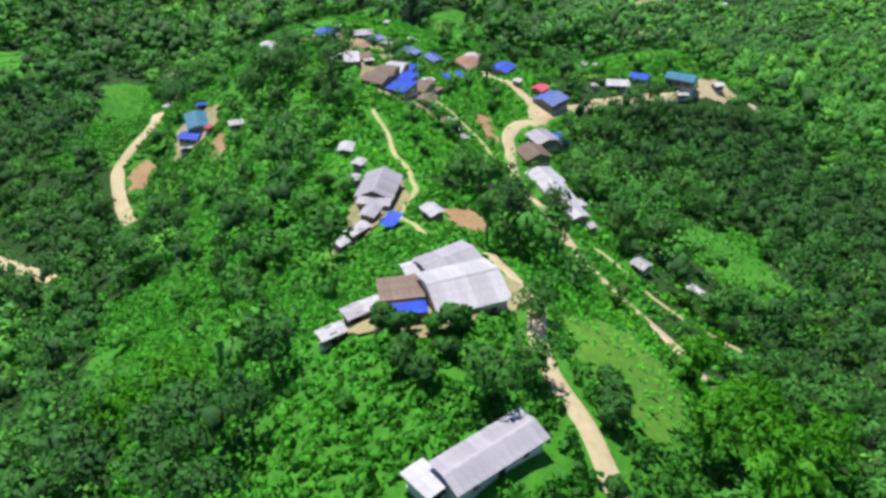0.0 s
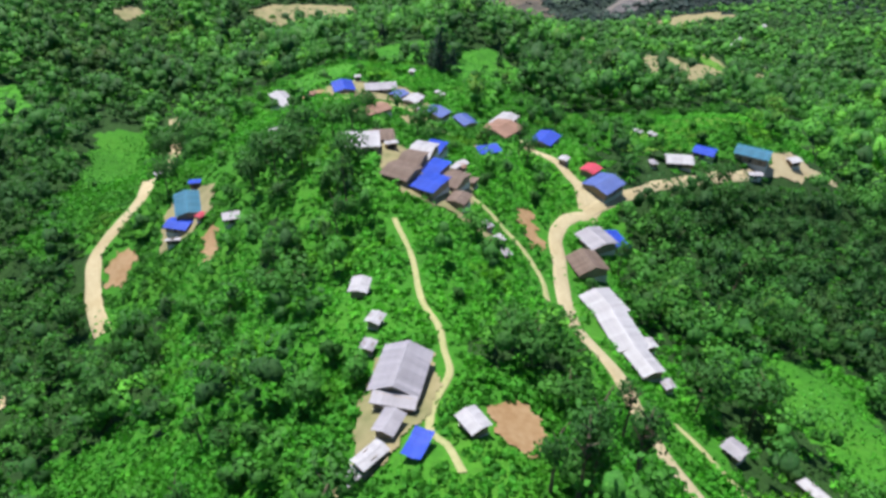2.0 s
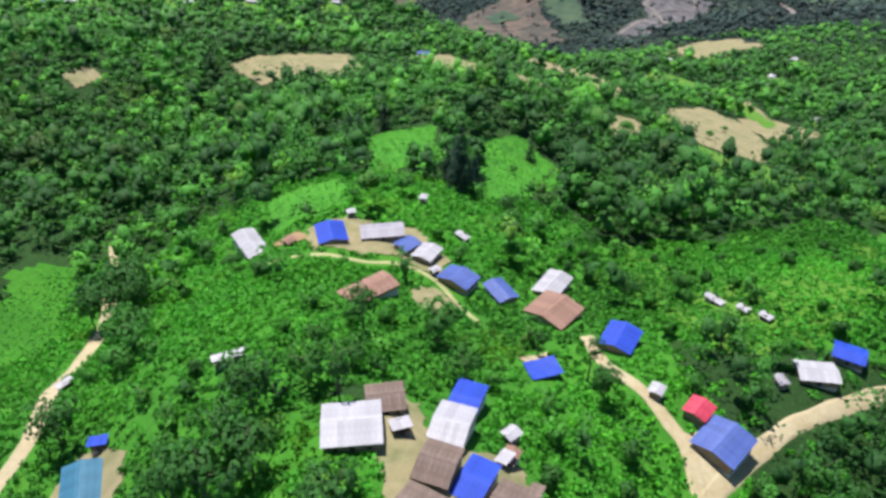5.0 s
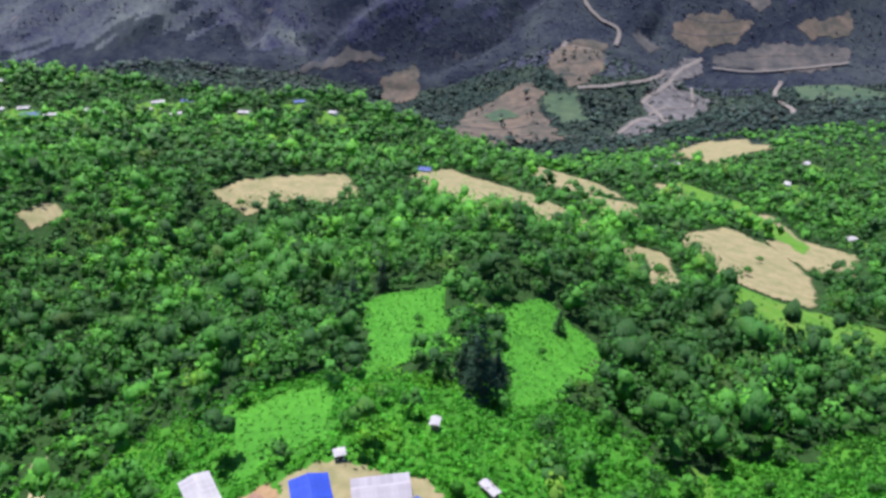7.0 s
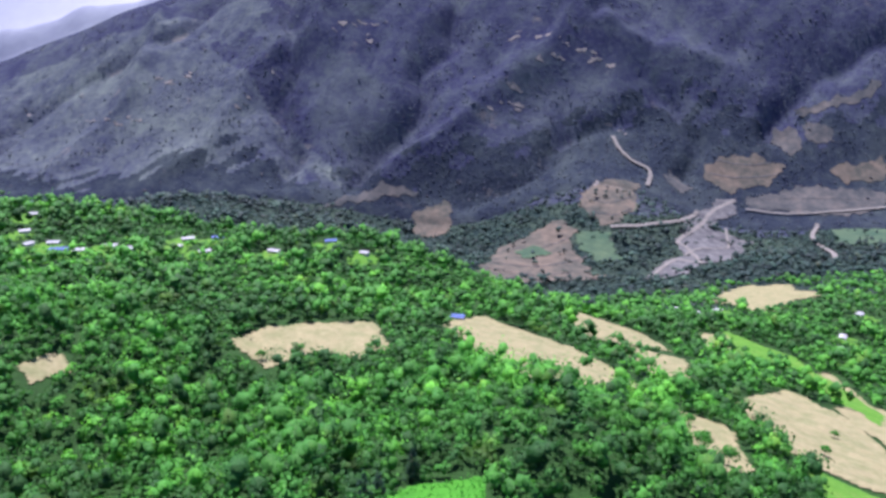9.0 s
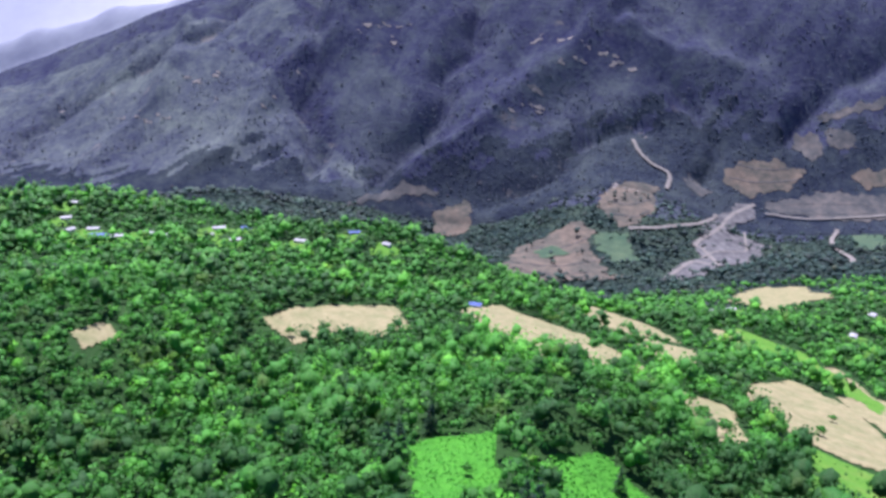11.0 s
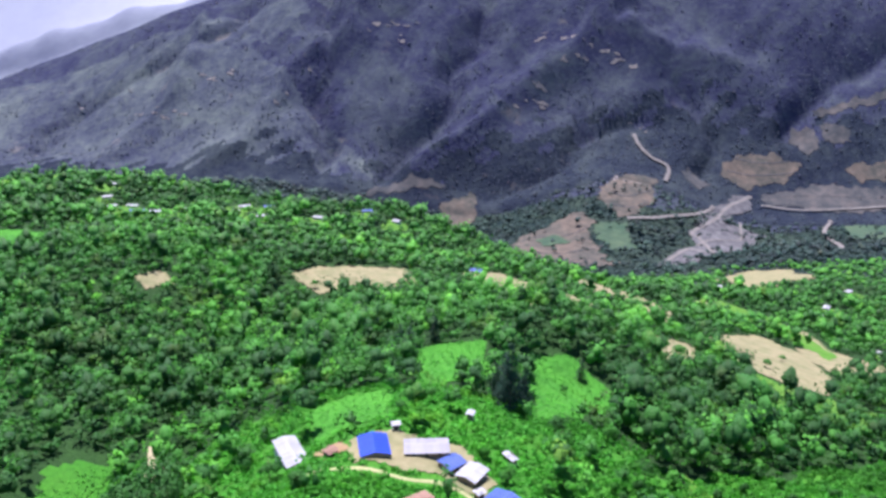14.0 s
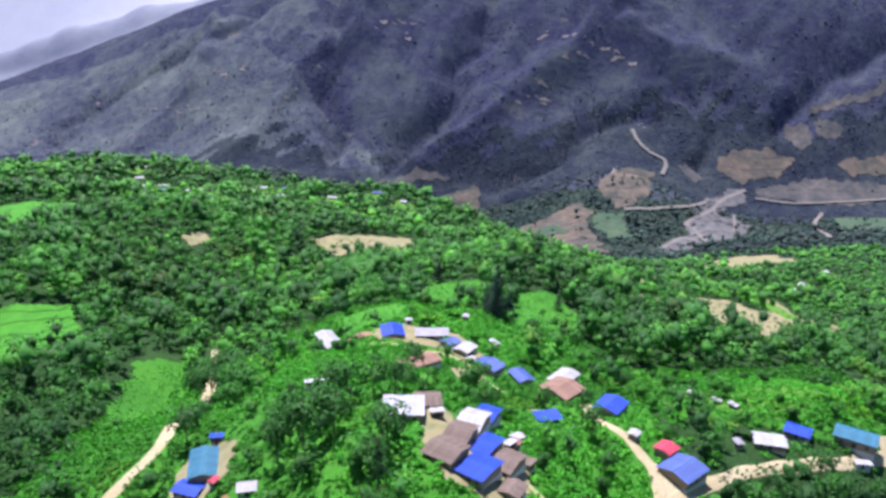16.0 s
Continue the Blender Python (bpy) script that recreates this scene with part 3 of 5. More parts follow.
patch("yard", [(-52, 270), (-44, 276), (-24, 272), (-14, 258), (-18, 252), (-30, 258), (-48, 258)], SOIL, "yellowish earth yard on the hilltop", "yard", 0.5, rag=0.6)
patch("bare_patch", [(-60, 268), (-54, 271), (-50, 266), (-56, 262)], CLAY, "bare orange earth by the hilltop houses", "clearing", 0.5, rag=0.5)
patch("bare_patch", [(-24, 243), (-18, 247), (-11, 241), (-16, 235), (-22, 237)], SOIL, "yellowish bare earth below the hilltop", "clearing", 0.5, rag=0.7)
patch("bare_patch", [(-1, 222), (5, 225), (7, 221), (1, 218)], DIRT, "pale bare earth behind a blue sheet", "clearing", 0.5, rag=0.4)
patch("yard", [(-80, 196), (-76, 200), (-66, 196), (-64, 186), (-68, 178), (-77, 178)], SOIL, "trodden earth yard round the farmhouse", "yard", 0.5, rag=0.5)
patch("yard", [(86, 226), (90, 238), (102, 244), (108, 240), (98, 230)], DIRT, "pale earth yard at the road bend", "yard", 0.5, rag=0.5)

F_ = "bright green crop field on the hilltop"
patch("green_field", [(-50, 366), (-24, 372), (-17, 330), (-40, 304)], FIELD, F_)
patch("green_field", [(-8, 362), (12, 368), (24, 350), (20, 326), (-6, 300)], FIELD, F_)
patch("green_field", [(-72, 300), (-48, 303), (-44, 282), (-60, 273)], FIELD, F_)
patch("green_field", [(103, 451), (127, 432), (165, 421), (140, 376), (95, 365), (78, 385)], LAWN, "grassy green slope below dry fields", "field", 2.0)
patch("green_field", [(33, 298), (46, 267), (62, 261), (112, 308), (120, 285), (70, 237), (40, 227), (29, 252)], LAWN, "green sloping field dotted with bushes", "field", 1.5, keep=False)
patch("green_field", [(-127, 293), (-140, 267), (-125, 231), (-120, 255)], GRASS, "green slope above the road", rag=3)
patch("green_field", [(52, 149), (72, 155), (82, 124), (68, 112), (60, 132)], GRASS, "green grassy slope below the houses")
patch("green_field", [(13, 61), (30, 84), (30, 60), (22, 42), (16, 46)], LAWN, "sunlit lawn slope beside the track", "field", 0.6, 0.3, rag=0.9)
patch("rice_terrace", [(-235, 326), (-205, 338), (-170, 298), (-190, 268)], FIELD, "terraced green paddy field", "field", 2.0)
patch("rice_terrace", [(-385, 516), (-385, 556), (-328, 550), (-306, 511), (-304, 454), (-340, 460)], FIELD, "light green paddy field on the hill", "field", 3.0, 0.6)
T_ = "dry tan harvested field among woods"
patch("dry_field", [(-149, 508), (-137, 533), (-88, 570), (-68, 519), (-82, 501), (-105, 509), (-124, 486)], SOIL, T_, "field", 2.5, 0.7)
patch("dry_field", [(-52, 600), (-24, 648), (28, 590), (56, 521), (44, 506), (-4, 498), (-30, 536)], SOIL, T_, "field", 2.5, 0.7)
patch("dry_field", [(60, 494), (82, 478), (74, 424), (52, 418)], SOIL, T_, "field", 2.5, 0.7)
patch("dry_field", [(100, 530), (151, 588), (170, 540), (154, 464), (130, 430), (104, 450), (98, 494)], SOIL, T_, "field", 2.5, 0.7)
patch("dry_field", [(236, 1000), (300, 1100), (360, 1080), (352, 990), (292, 905), (243, 895)], SOIL, "bare tan top of a far knoll", "field", 5.0, 1.2, rag=8)
patch("dry_field", [(62, 645), (106, 626), (84, 536), (64, 556)], SOIL, T_, "field", 2.5, 0.7)
patch("dry_field", [(28, 800), (98, 722), (104, 650), (44, 636)], SOIL, T_, "field", 3.0, 0.7)
patch("dry_field", [(-202, 432), (-194, 454), (-184, 441), (-190, 426)], SOIL, T_, "field", 2.0, 0.7)
patch("dry_field", [(198, 652), (217, 668), (203, 586), (182, 560)], SOIL, T_, "field", 2.5, 0.7)
patch("dry_field", [(143, 722), (184, 790), (205, 713), (168, 672)], LAWN, "pale dry grass on a far rise", "field", 2.5, 0.8)
patch("dry_field", [(165, 560), (200, 590), (225, 560), (190, 490), (165, 505)], SOIL, T_, "field", 2.5, 0.7)
patch("green_field", [(170, 733), (208, 709), (203, 629), (199, 565), (181, 533), (180, 603), (180, 660), (152, 669)], LAWN, "pale grassy strip along a far slope", "field", 2.5, 0.8)
patch("dry_field", [(153, 767), (184, 774), (168, 704), (139, 691)], SOIL, T_, "field", 2.5, 0.8)
PALE = surface("pale_gravel", [(0.3, (0.129, 0.114, 0.104)), (0.7, (0.198, 0.183, 0.174))], [(0.3, (0.139, 0.124, 0.114)), (0.7, (0.189, 0.174, 0.164))], 0.05, 0.01, 0.5, 1.0, 0.4, 1.0)
SCAR = surface("bare_scar", [(0.3, (0.090, 0.084, 0.086)), (0.5, (0.165, 0.148, 0.142)), (0.7, (0.290, 0.255, 0.230))], [(0.35, (0.100, 0.092, 0.096)), (0.62, (0.240, 0.208, 0.190))], 0.09, 0.03, 0.5, 1.0, 0.4, 1.0)
# Valley field colours, darkened for cloud shade and greyed for haze.
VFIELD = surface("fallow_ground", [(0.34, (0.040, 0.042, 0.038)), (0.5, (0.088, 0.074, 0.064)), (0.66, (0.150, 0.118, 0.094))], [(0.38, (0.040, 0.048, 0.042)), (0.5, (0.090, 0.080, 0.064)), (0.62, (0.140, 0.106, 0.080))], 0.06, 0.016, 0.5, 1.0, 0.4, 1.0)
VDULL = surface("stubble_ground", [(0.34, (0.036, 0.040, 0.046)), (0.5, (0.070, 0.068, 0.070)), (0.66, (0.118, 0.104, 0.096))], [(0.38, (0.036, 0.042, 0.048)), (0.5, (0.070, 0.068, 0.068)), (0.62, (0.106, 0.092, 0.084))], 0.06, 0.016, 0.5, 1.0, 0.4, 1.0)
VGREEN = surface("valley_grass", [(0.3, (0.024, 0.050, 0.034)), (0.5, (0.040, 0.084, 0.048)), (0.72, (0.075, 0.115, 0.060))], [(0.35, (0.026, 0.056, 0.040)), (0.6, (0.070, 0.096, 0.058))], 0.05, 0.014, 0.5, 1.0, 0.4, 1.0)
V_ = "dun fallow field on the valley floor"
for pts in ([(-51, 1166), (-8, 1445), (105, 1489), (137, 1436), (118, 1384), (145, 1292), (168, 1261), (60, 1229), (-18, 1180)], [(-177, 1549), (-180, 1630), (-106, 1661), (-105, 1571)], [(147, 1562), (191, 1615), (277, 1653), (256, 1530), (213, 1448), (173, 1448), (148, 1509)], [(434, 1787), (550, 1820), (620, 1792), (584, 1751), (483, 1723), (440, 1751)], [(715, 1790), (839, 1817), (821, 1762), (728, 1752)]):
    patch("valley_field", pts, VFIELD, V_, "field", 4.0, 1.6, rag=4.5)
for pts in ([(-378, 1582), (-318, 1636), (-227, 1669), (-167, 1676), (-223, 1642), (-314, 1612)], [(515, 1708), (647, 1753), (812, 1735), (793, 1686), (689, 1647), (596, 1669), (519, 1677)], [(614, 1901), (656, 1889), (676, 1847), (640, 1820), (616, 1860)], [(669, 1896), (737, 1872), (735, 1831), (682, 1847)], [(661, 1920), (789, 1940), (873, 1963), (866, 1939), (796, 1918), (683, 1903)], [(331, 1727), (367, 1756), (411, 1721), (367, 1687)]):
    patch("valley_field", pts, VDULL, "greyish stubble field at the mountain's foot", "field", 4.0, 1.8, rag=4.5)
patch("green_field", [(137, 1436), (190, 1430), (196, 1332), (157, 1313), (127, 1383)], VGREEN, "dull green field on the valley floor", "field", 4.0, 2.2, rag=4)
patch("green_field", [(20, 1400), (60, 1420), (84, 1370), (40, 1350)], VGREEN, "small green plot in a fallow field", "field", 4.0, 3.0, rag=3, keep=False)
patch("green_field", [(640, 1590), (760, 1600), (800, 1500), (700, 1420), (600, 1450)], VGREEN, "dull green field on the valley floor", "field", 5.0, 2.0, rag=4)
# crest lines of the terraces, drawn by banks of darker earth and grass
for pts in ([(-20, 1330), (40, 1310), (110, 1330), (150, 1350)], [(20, 1420), (70, 1400), (120, 1420)], [(-30, 1260), (40, 1262), (110, 1285)], [(160, 1540), (200, 1520), (250, 1560)], [(165, 1490), (205, 1480), (240, 1510)], [(450, 1765), (520, 1760), (600, 1775)], [(470, 1795), (540, 1790), (590, 1800)], [(540, 1705), (640, 1715), (780, 1710)], [(560, 1685), (650, 1680), (760, 1695)]):
    road("field_bank", pts, 3.0, VDULL, "low grassy bank between terraced fields", 2.6)
patch("river_bed", [(211, 1220), (245, 1304), (300, 1346), (297, 1413), (385, 1560), (446, 1542), (469, 1514), (381, 1340), (308, 1276), (262, 1229)], STONY, "grey stony river bed in the valley", "river", 4.0, 2.4, rag=5)
patch("river_bed", [(302, 1436), (369, 1585), (455, 1702), (503, 1706), (479, 1653), (394, 1551)], STONY, "grey gravel bank upstream", "river", 4.0, 3.2, rag=5, keep=False)
road("river_channel", [(224, 1241), (281, 1322), (316, 1304), (317, 1397), (308, 1420), (372, 1533), (434, 1651), (491, 1703)], 8.0, PALE, "pale thread of water through stones", 3.6)
road("river_channel", [(300, 1346), (340, 1400), (400, 1440), (420, 1500), (440, 1580)], 5.0, PALE, "pale side channel among stones", 3.6)
for pts, width in (([(191, 1437), (254, 1455), (331, 1522), (393, 1617)], 8.0), ([(243, 1815), (255, 1773), (278, 1741), (312, 1720), (295, 1649)], 9.0), ([(627, 1610), (585, 1528), (550, 1378), (505, 1269)], 8.0), ([(507, 1674), (616, 1659), (791, 1683)], 5.0)):
    road("valley_road", pts, width, PALE, "pale dirt road across the valley", 6.0)
# settlements, road cuts and landslips that show as pale scars on the mountainside
pick = random.Random(11)
SCARS = [([(254, 1582), (190, 1607), (162, 1602)], [(10, 2031), (85, 2013), (166, 1997), (256, 1969)], [(78, 1953), (105, 1969), (140, 1975)], [(-30, 1855), (9, 1872), (68, 1888)], [(-7, 1918), (20, 1904), (28, 1894)], [(227, 1852), (263, 1838), (288, 1833)], [(-357, 2014), (-325, 1989)], [(-427, 1985), (-360, 2031), (-291, 2040)]),
    ([(-912, 1831), (-870, 1832), (-842, 1816)], [(-1027, 1865), (-965, 1859), (-909, 1822)], [(-872, 1931), (-799, 1921), (-767, 1960)], [(-617, 1813), (-592, 1856)], [(-576, 1921), (-536, 1924)], [(-1228, 1971), (-1164, 1935)])]
for row in SCARS:
    for pts in row:
        for (ax, ay), (bx, by) in zip(pts, pts[1:]):
            for k in range(max(2, int(math.hypot(bx - ax, by - ay) / 17))):
                f = pick.random()
                px, py, w, d = ax + f * (bx - ax) + pick.uniform(-5, 5), ay + f * (by - ay) + pick.uniform(-7, 7), pick.uniform(7, 20), pick.uniform(2.5, 6)
                ring = [(px + w * pick.uniform(0.5, 1.1) * math.cos(a), py + d * pick.uniform(0.5, 1.1) * math.sin(a)) for a in np.arange(7) * math.tau / 7]
                patch("landslip", ring, SCAR, "pale bare scar on the far mountainside", "clearing", 2.5, 2.0, rag=2.0, keep=False)
for k in range(6):
    a, c = k / 5, 3 * math.sin(k * 1.7)
    road("terrace_bund", [(-232 + 44 * a + c, 322 - 52 * a), (-214 + 40 * a, 326 - 46 * a + c), (-205 + 34 * a, 334 - 38 * a)], 1.2, GRASS, "low grassy bund of a paddy terrace", 0.7)

# ---- houses ----
def part(name, bm, mat, parent, label=""):
    """Links a bmesh as one mesh object under a thing or a part."""
    me = bpy.data.meshes.new(name)
    bm.to_mesh(me)
    bm.free()
    return part_of(name, me, mat, parent, label)


def part_of(name, me, mat, parent, label=""):
    if mat and not me.materials:
        me.materials.append(mat)
    ob = new(name, me)
    ob.parent = parent
    if label:
        ob["label"] = label
    return ob


def box(bm, x0, x1, y0, y1, z0, z1):
    m = Matrix.Translation(((x0 + x1) / 2, (y0 + y1) / 2, (z0 + z1) / 2)) @ Matrix.Diagonal((x1 - x0, y1 - y0, z1 - z0, 1))
    bmesh.ops.create_cube(bm, size=1, matrix=m)


def solid(*dims):
    bm = bmesh.new()
    box(bm, *dims)
    return bm


def sheet_mesh(width, length, ribs=4, wave=0.035):
    """One ribbed roofing sheet, width along x, running down -y from the ridge, with a folded lower lip."""
    n = ribs * 4
    xs = np.linspace(-width / 2 - 0.03, width / 2 + 0.03, n + 1)
    top = np.where(np.arange(n + 1) % 4 < 2, wave, 0.0)
    v = []
    for y, dz in ((0.0, 0.0), (-length * 0.5, 0.0), (-length, 0.0), (-length - 0.01, -0.07)):
        v += [(x, y, z + dz) for x, z in zip(xs, top)]
    return mesh_from("sheet", v, grid_faces(n + 1, 4)[:, ::-1], [], smooth=False)


HOUSES = []         # (x, y, heading, half length, half width), kept clear of trees


def house(x, y, heading, length, width, roof_mat, label, wall_mat=None, wall_h=2.1, rise=None, kind="gable", name="house", halves=None, base_lift=0.0):
    """A house of the village: heading is the way of its ridge, in degrees from +x. kind: gable or lean (one slope)."""
    wall_mat = wall_mat or PLANK
    cx, cy = x * U, y * U
    a = radians(heading)
    HOUSES.append((cx, cy, a, length / 2 + 0.6, width / 2 + 0.6))
    corners = [(cx + sx * length / 2 * math.cos(a) - sy * width / 2 * math.sin(a), cy + sx * length / 2 * math.sin(a) + sy * width / 2 * math.cos(a)) for sx in (-1, 1) for sy in (-1, 1)]
    hs = [float(ground(px, py)) for px, py in corners]
    floor_z = 0.15 * max(hs) + 0.85 * (sum(hs) / 4) + base_lift
    deep = floor_z - min(hs) + 0.6
    top = new(name)
    top.matrix_world = pose(cx, cy, floor_z, 0, 0, heading)
    tagged(top, label, "house" if name == "house" else name.replace("_", " "), group="village houses")
    rise = rise if rise is not None else width * 0.12
    L, W, eave = length / 2 - 0.45, width / 2 - 0.45, wall_h
    part("plinth", solid(-L - 0.1, L + 0.1, -W - 0.1, W + 0.1, -deep, 0.12), PLASTER, top, "rough grey footing")
    # walls: a shell with gables
    bm = bmesh.new()
    if kind == "gable":
        prof = [(-W, 0.12), (W, 0.12), (W, eave), (0, eave + rise * (W / (width / 2))), (-W, eave)]
    else:
        prof = [(-W, 0.12), (W, 0.12), (W, eave), (-W, eave + rise)]
    ends = [[bm.verts.new((sx * L, py, pz)) for py, pz in prof] for sx in (-1, 1)]
    for i in range(len(prof)):
        j = (i + 1) % len(prof)
        bm.faces.new((ends[0][i], ends[0][j], ends[1][j], ends[1][i]))
    bm.faces.new(ends[0][::-1]), bm.faces.new(ends[1])
    bmesh.ops.recalc_face_normals(bm, faces=bm.faces)
    part("wall", bm, wall_mat, top)
    # openings: the door and windows stand proud of the walls by their frames
    for sgn in (-1, 1):
        d = part("door", solid(-0.45, 0.45, sgn * W - 0.05, sgn * W + 0.05, 0.14, 2.05), DARK, top, "dark plank door")
        part("frame", solid(-0.55, 0.55, sgn * W - 0.03, sgn * W + 0.035, 2.05, 2.16), PLANK, d)
        for wx in (-L * 0.6, L * 0.6):
            w = part("window", solid(wx - 0.4, wx + 0.4, sgn * W - 0.04, sgn * W + 0.04, 1.0, 1.8), DARK, top, "small dark unglazed window")
            part("sill", solid(wx - 0.5, wx + 0.5, sgn * W - 0.02, sgn * W + 0.09, 0.92, 1.0), PLANK, w)
    # roof slopes of single sheets
    slopes = [(-1, width / 2), (1, width / 2)] if kind == "gable" else [(1, width)]
    n = max(3, round(length / 0.95))
    sw = length / n
    for k, (sgn, run) in enumerate(slopes):
        mat = (halves or (roof_mat, roof_mat))[k]
        run_len = math.hypot(run, rise) + 0.1
        ang = math.degrees(math.atan2(rise, run))
        ridge_y = 0.0 if kind == "gable" else -width / 2
        pitch = Matrix.Translation((0, ridge_y, eave + rise + 0.06)) @ pose(0, 0, 0, 0, 0, 180 if sgn > 0 else 0) @ pose(0, 0, 0, ang, 0, 0)
        deck = part("roof", solid(-length / 2 + 0.1, length / 2 - 0.1, -run_len + 0.15, -0.02, -0.08, -0.03), PLANK, top, "timber deck under the sheeting")
        deck.matrix_local = pitch
        me = sheet_mesh(sw, run_len)
        me.materials.append(mat)
        for i in range(n):
            s = part_of("sheet", me, None, deck)
            s.matrix_local = pose(-length / 2 + (i + 0.5) * sw, 0, 0.012 * (i % 2) + random.uniform(0, 0.02), random.uniform(-0.5, 0.3), 0, random.uniform(-0.5, 0.5))
    if kind == "gable":
        bm = bmesh.new()
        for s in (-1, 1):
            m = pose(0, s * 0.13, eave + rise + 0.08, -s * math.degrees(math.atan2(rise, width / 2)), 0, 0) @ Matrix.Diagonal((length + 0.1, 0.3, 0.03, 1))
            bmesh.ops.create_cube(bm, size=1, matrix=m)
        part("ridge_cap", bm, (halves or (roof_mat,))[0], top)
    return top


def quad_house(corners, roof_mat, label, ridge="long", **kw):
    """A house whose roof covers the four plan corners, given round it."""
    p = np.array(corners, float)
    c = p.mean(0)
    e1, e2 = (p[1] - p[0] + p[2] - p[3]) / 2, (p[2] - p[1] + p[3] - p[0]) / 2
    l1, l2 = np.linalg.norm(e1), np.linalg.norm(e2)
    if (ridge == "long") == (l1 >= l2):
        e, l, w = e1, l1, l2
    else:
        e, l, w = e2, l2, l1
    return house(c[0], c[1], math.degrees(math.atan2(e[1], e[0])), l * U, w * U, roof_mat, label, **kw)


# hilltop school buildings
house(3.9, 37.7, 36, 12.2, 4.9, ZINC, "long grey shed with a pale ribbed metal roof", PLASTER, 2.6, name="long_shed")
house(-1.4, 35.4, 40, 3.0, 4.6, WHITE, "low pale-roofed lean-to beside the long shed", PLASTER, 2.0, kind="lean", rise=0.6, name="lean_to")
house(0.6, 71, 33, 9.5, 6.0, ZINC, "large building with a pale grey sheet roof", PLASTER, 3.0)
house(2.2, 62.4, 20, 10.8, 10.0, WHITE, "broad hall with a pale ribbed metal roof", PLASTER, 3.0, rise=1.8)
house(-3.8, 70, 22, 3.4, 3.0, WHITE, "small pale-roofed outbuilding beside the hall", PLASTER, 2.2, name="outbuilding")
house(-4.9, 63, 10, 6.4, 6.4, BROWN, "weathered house with a brown sheet roof", PLANK, 2.2, kind="lean", rise=1.0)
house(-4.5, 58.2, 10, 7.0, 3.2, BLUE, "open shelter roofed with blue sheeting", PLANK, 1.9, kind="lean", rise=0.6, name="shelter")
house(-8.2, 61.6, 30, 3.0, 2.4, WHITE, "small hut with a pale sheet roof", PLANK, 1.9, name="hut")
house(-10.0, 60.4, 35, 3.6, 2.8, ZINC, "small grey-roofed hut on the slope", PLANK, 1.9, name="hut")
house(-12.2, 57.2, 35, 4.0, 2.4, WHITE, "small hut with a bleached roof", PLANK, 1.8, name="hut")
# house on the spur
house(-11.5, 110, 80, 11.0, 8.6, ZINC, "house with a broad zinc roof on the spur", PLANK, 2.8, rise=1.9)
house(-12.0, 104.6, 170, 7.6, 2.4, ZINC, "veranda under a low zinc roof", PLANK, 2.0, kind="lean", rise=0.5, name="veranda")
house(-12.2, 100.4, 70, 5.0, 3.6, ZINC, "narrow shed with a grey zinc roof", PLANK, 2.0, name="shed")
house(-14.0, 95.6, 50, 5.4, 2.8, WHITE, "low shed with a pale roof", PLANK, 1.8, name="shed")
house(-16.4, 93.2, 50, 3.2, 2.8, WHITE, "tiny white-roofed hut at the spur's end", PLANK, 1.8, name="hut")
house(-16.6, 123.2, 70, 3.4, 3.0, WHITE, "tiny hut with a pale roof in shrubs", PLANK, 1.8, name="hut")
house(-17.0, 117.5, 75, 3.0, 2.6, ZINC, "tiny grey hut in shrubs", PLANK, 1.8, name="hut")
house(-20.5, 134, 85, 5.2, 4.0, WHITE, "small white-roofed hut among bushes", PLANK, 2.2, name="hut")
house(-1.8, 101.5, 125, 4.8, 3.8, WHITE, "small hut with a bleached sheet roof", PLANK, 2.0, name="hut")
house(41.4, 118, 130, 4.6, 4.0, ZINC, "small zinc-roofed hut on a green slope", PLANK, 2.0, name="hut")
house(53.6, 114.4, 125, 7.2, 2.6, WHITE, "long narrow white-roofed shed on the slope", PLANK, 1.8, name="shed")
# row below the road
quad_house([(21, 154.5), (26.5, 158.5), (30, 151.5), (24, 147)], WHITE, "white-roofed row house below the road", wall_h=2.4, ridge="long")
quad_house([(23, 147), (28.5, 150.5), (31, 140), (26, 136.5)], WHITE, "long white-roofed row house below the road", wall_h=2.3)
quad_house([(26, 136.5), (30.5, 139), (32.5, 132.5), (29, 130.5)], WHITE, "end of the white-roofed row", wall_h=2.2)
house(32.8, 143.6, 110, 3.6, 3.4, WHITE, "small white-roofed annex of the row", PLANK, 2.0, name="annex")
house(33.2, 130.8, 110, 3.0, 2.6, ZINC, "tiny zinc-roofed hut at the row's end", PLANK, 1.8, name="hut")
quad_house([(20, 170), (26, 174), (28.4, 167.5), (22.4, 162.5)], BROWN, "house with a weathered brown roof by the road", ridge="short", rise=1.9)
quad_house([(23.4, 181), (29, 185), (32.6, 178.6), (26.6, 174)], ZINC, "grey sheet-roofed house by the road", wall_h=2.6)
quad_house([(30.8, 185), (33.8, 187), (36, 180), (33.2, 178)], BLUE, "small lean-to annex with a blue roof", wall_h=2.2, kind="lean", rise=0.7, name="annex")
quad_house([(27, 203), (33, 209), (39, 204), (33, 197.4)], SLATE, "long blue-roofed house at the fork", wall_h=2.6, rise=1.3)
quad_house([(27, 209), (30, 213), (34.2, 211), (31, 207.6)], RED, "small red-roofed house at the fork", wall_h=2.4)
house(23.6, 213.5, 60, 3.6, 3.2, WHITE, "tiny pale hut by the lane", PLANK, 2.0, name="hut")
# crowded cluster on the ridge
quad_house([(-32, 192), (-23.6, 193), (-22.6, 185.4), (-31, 184)], WHITE, "white-roofed house on the ridge", wall_h=2.8)
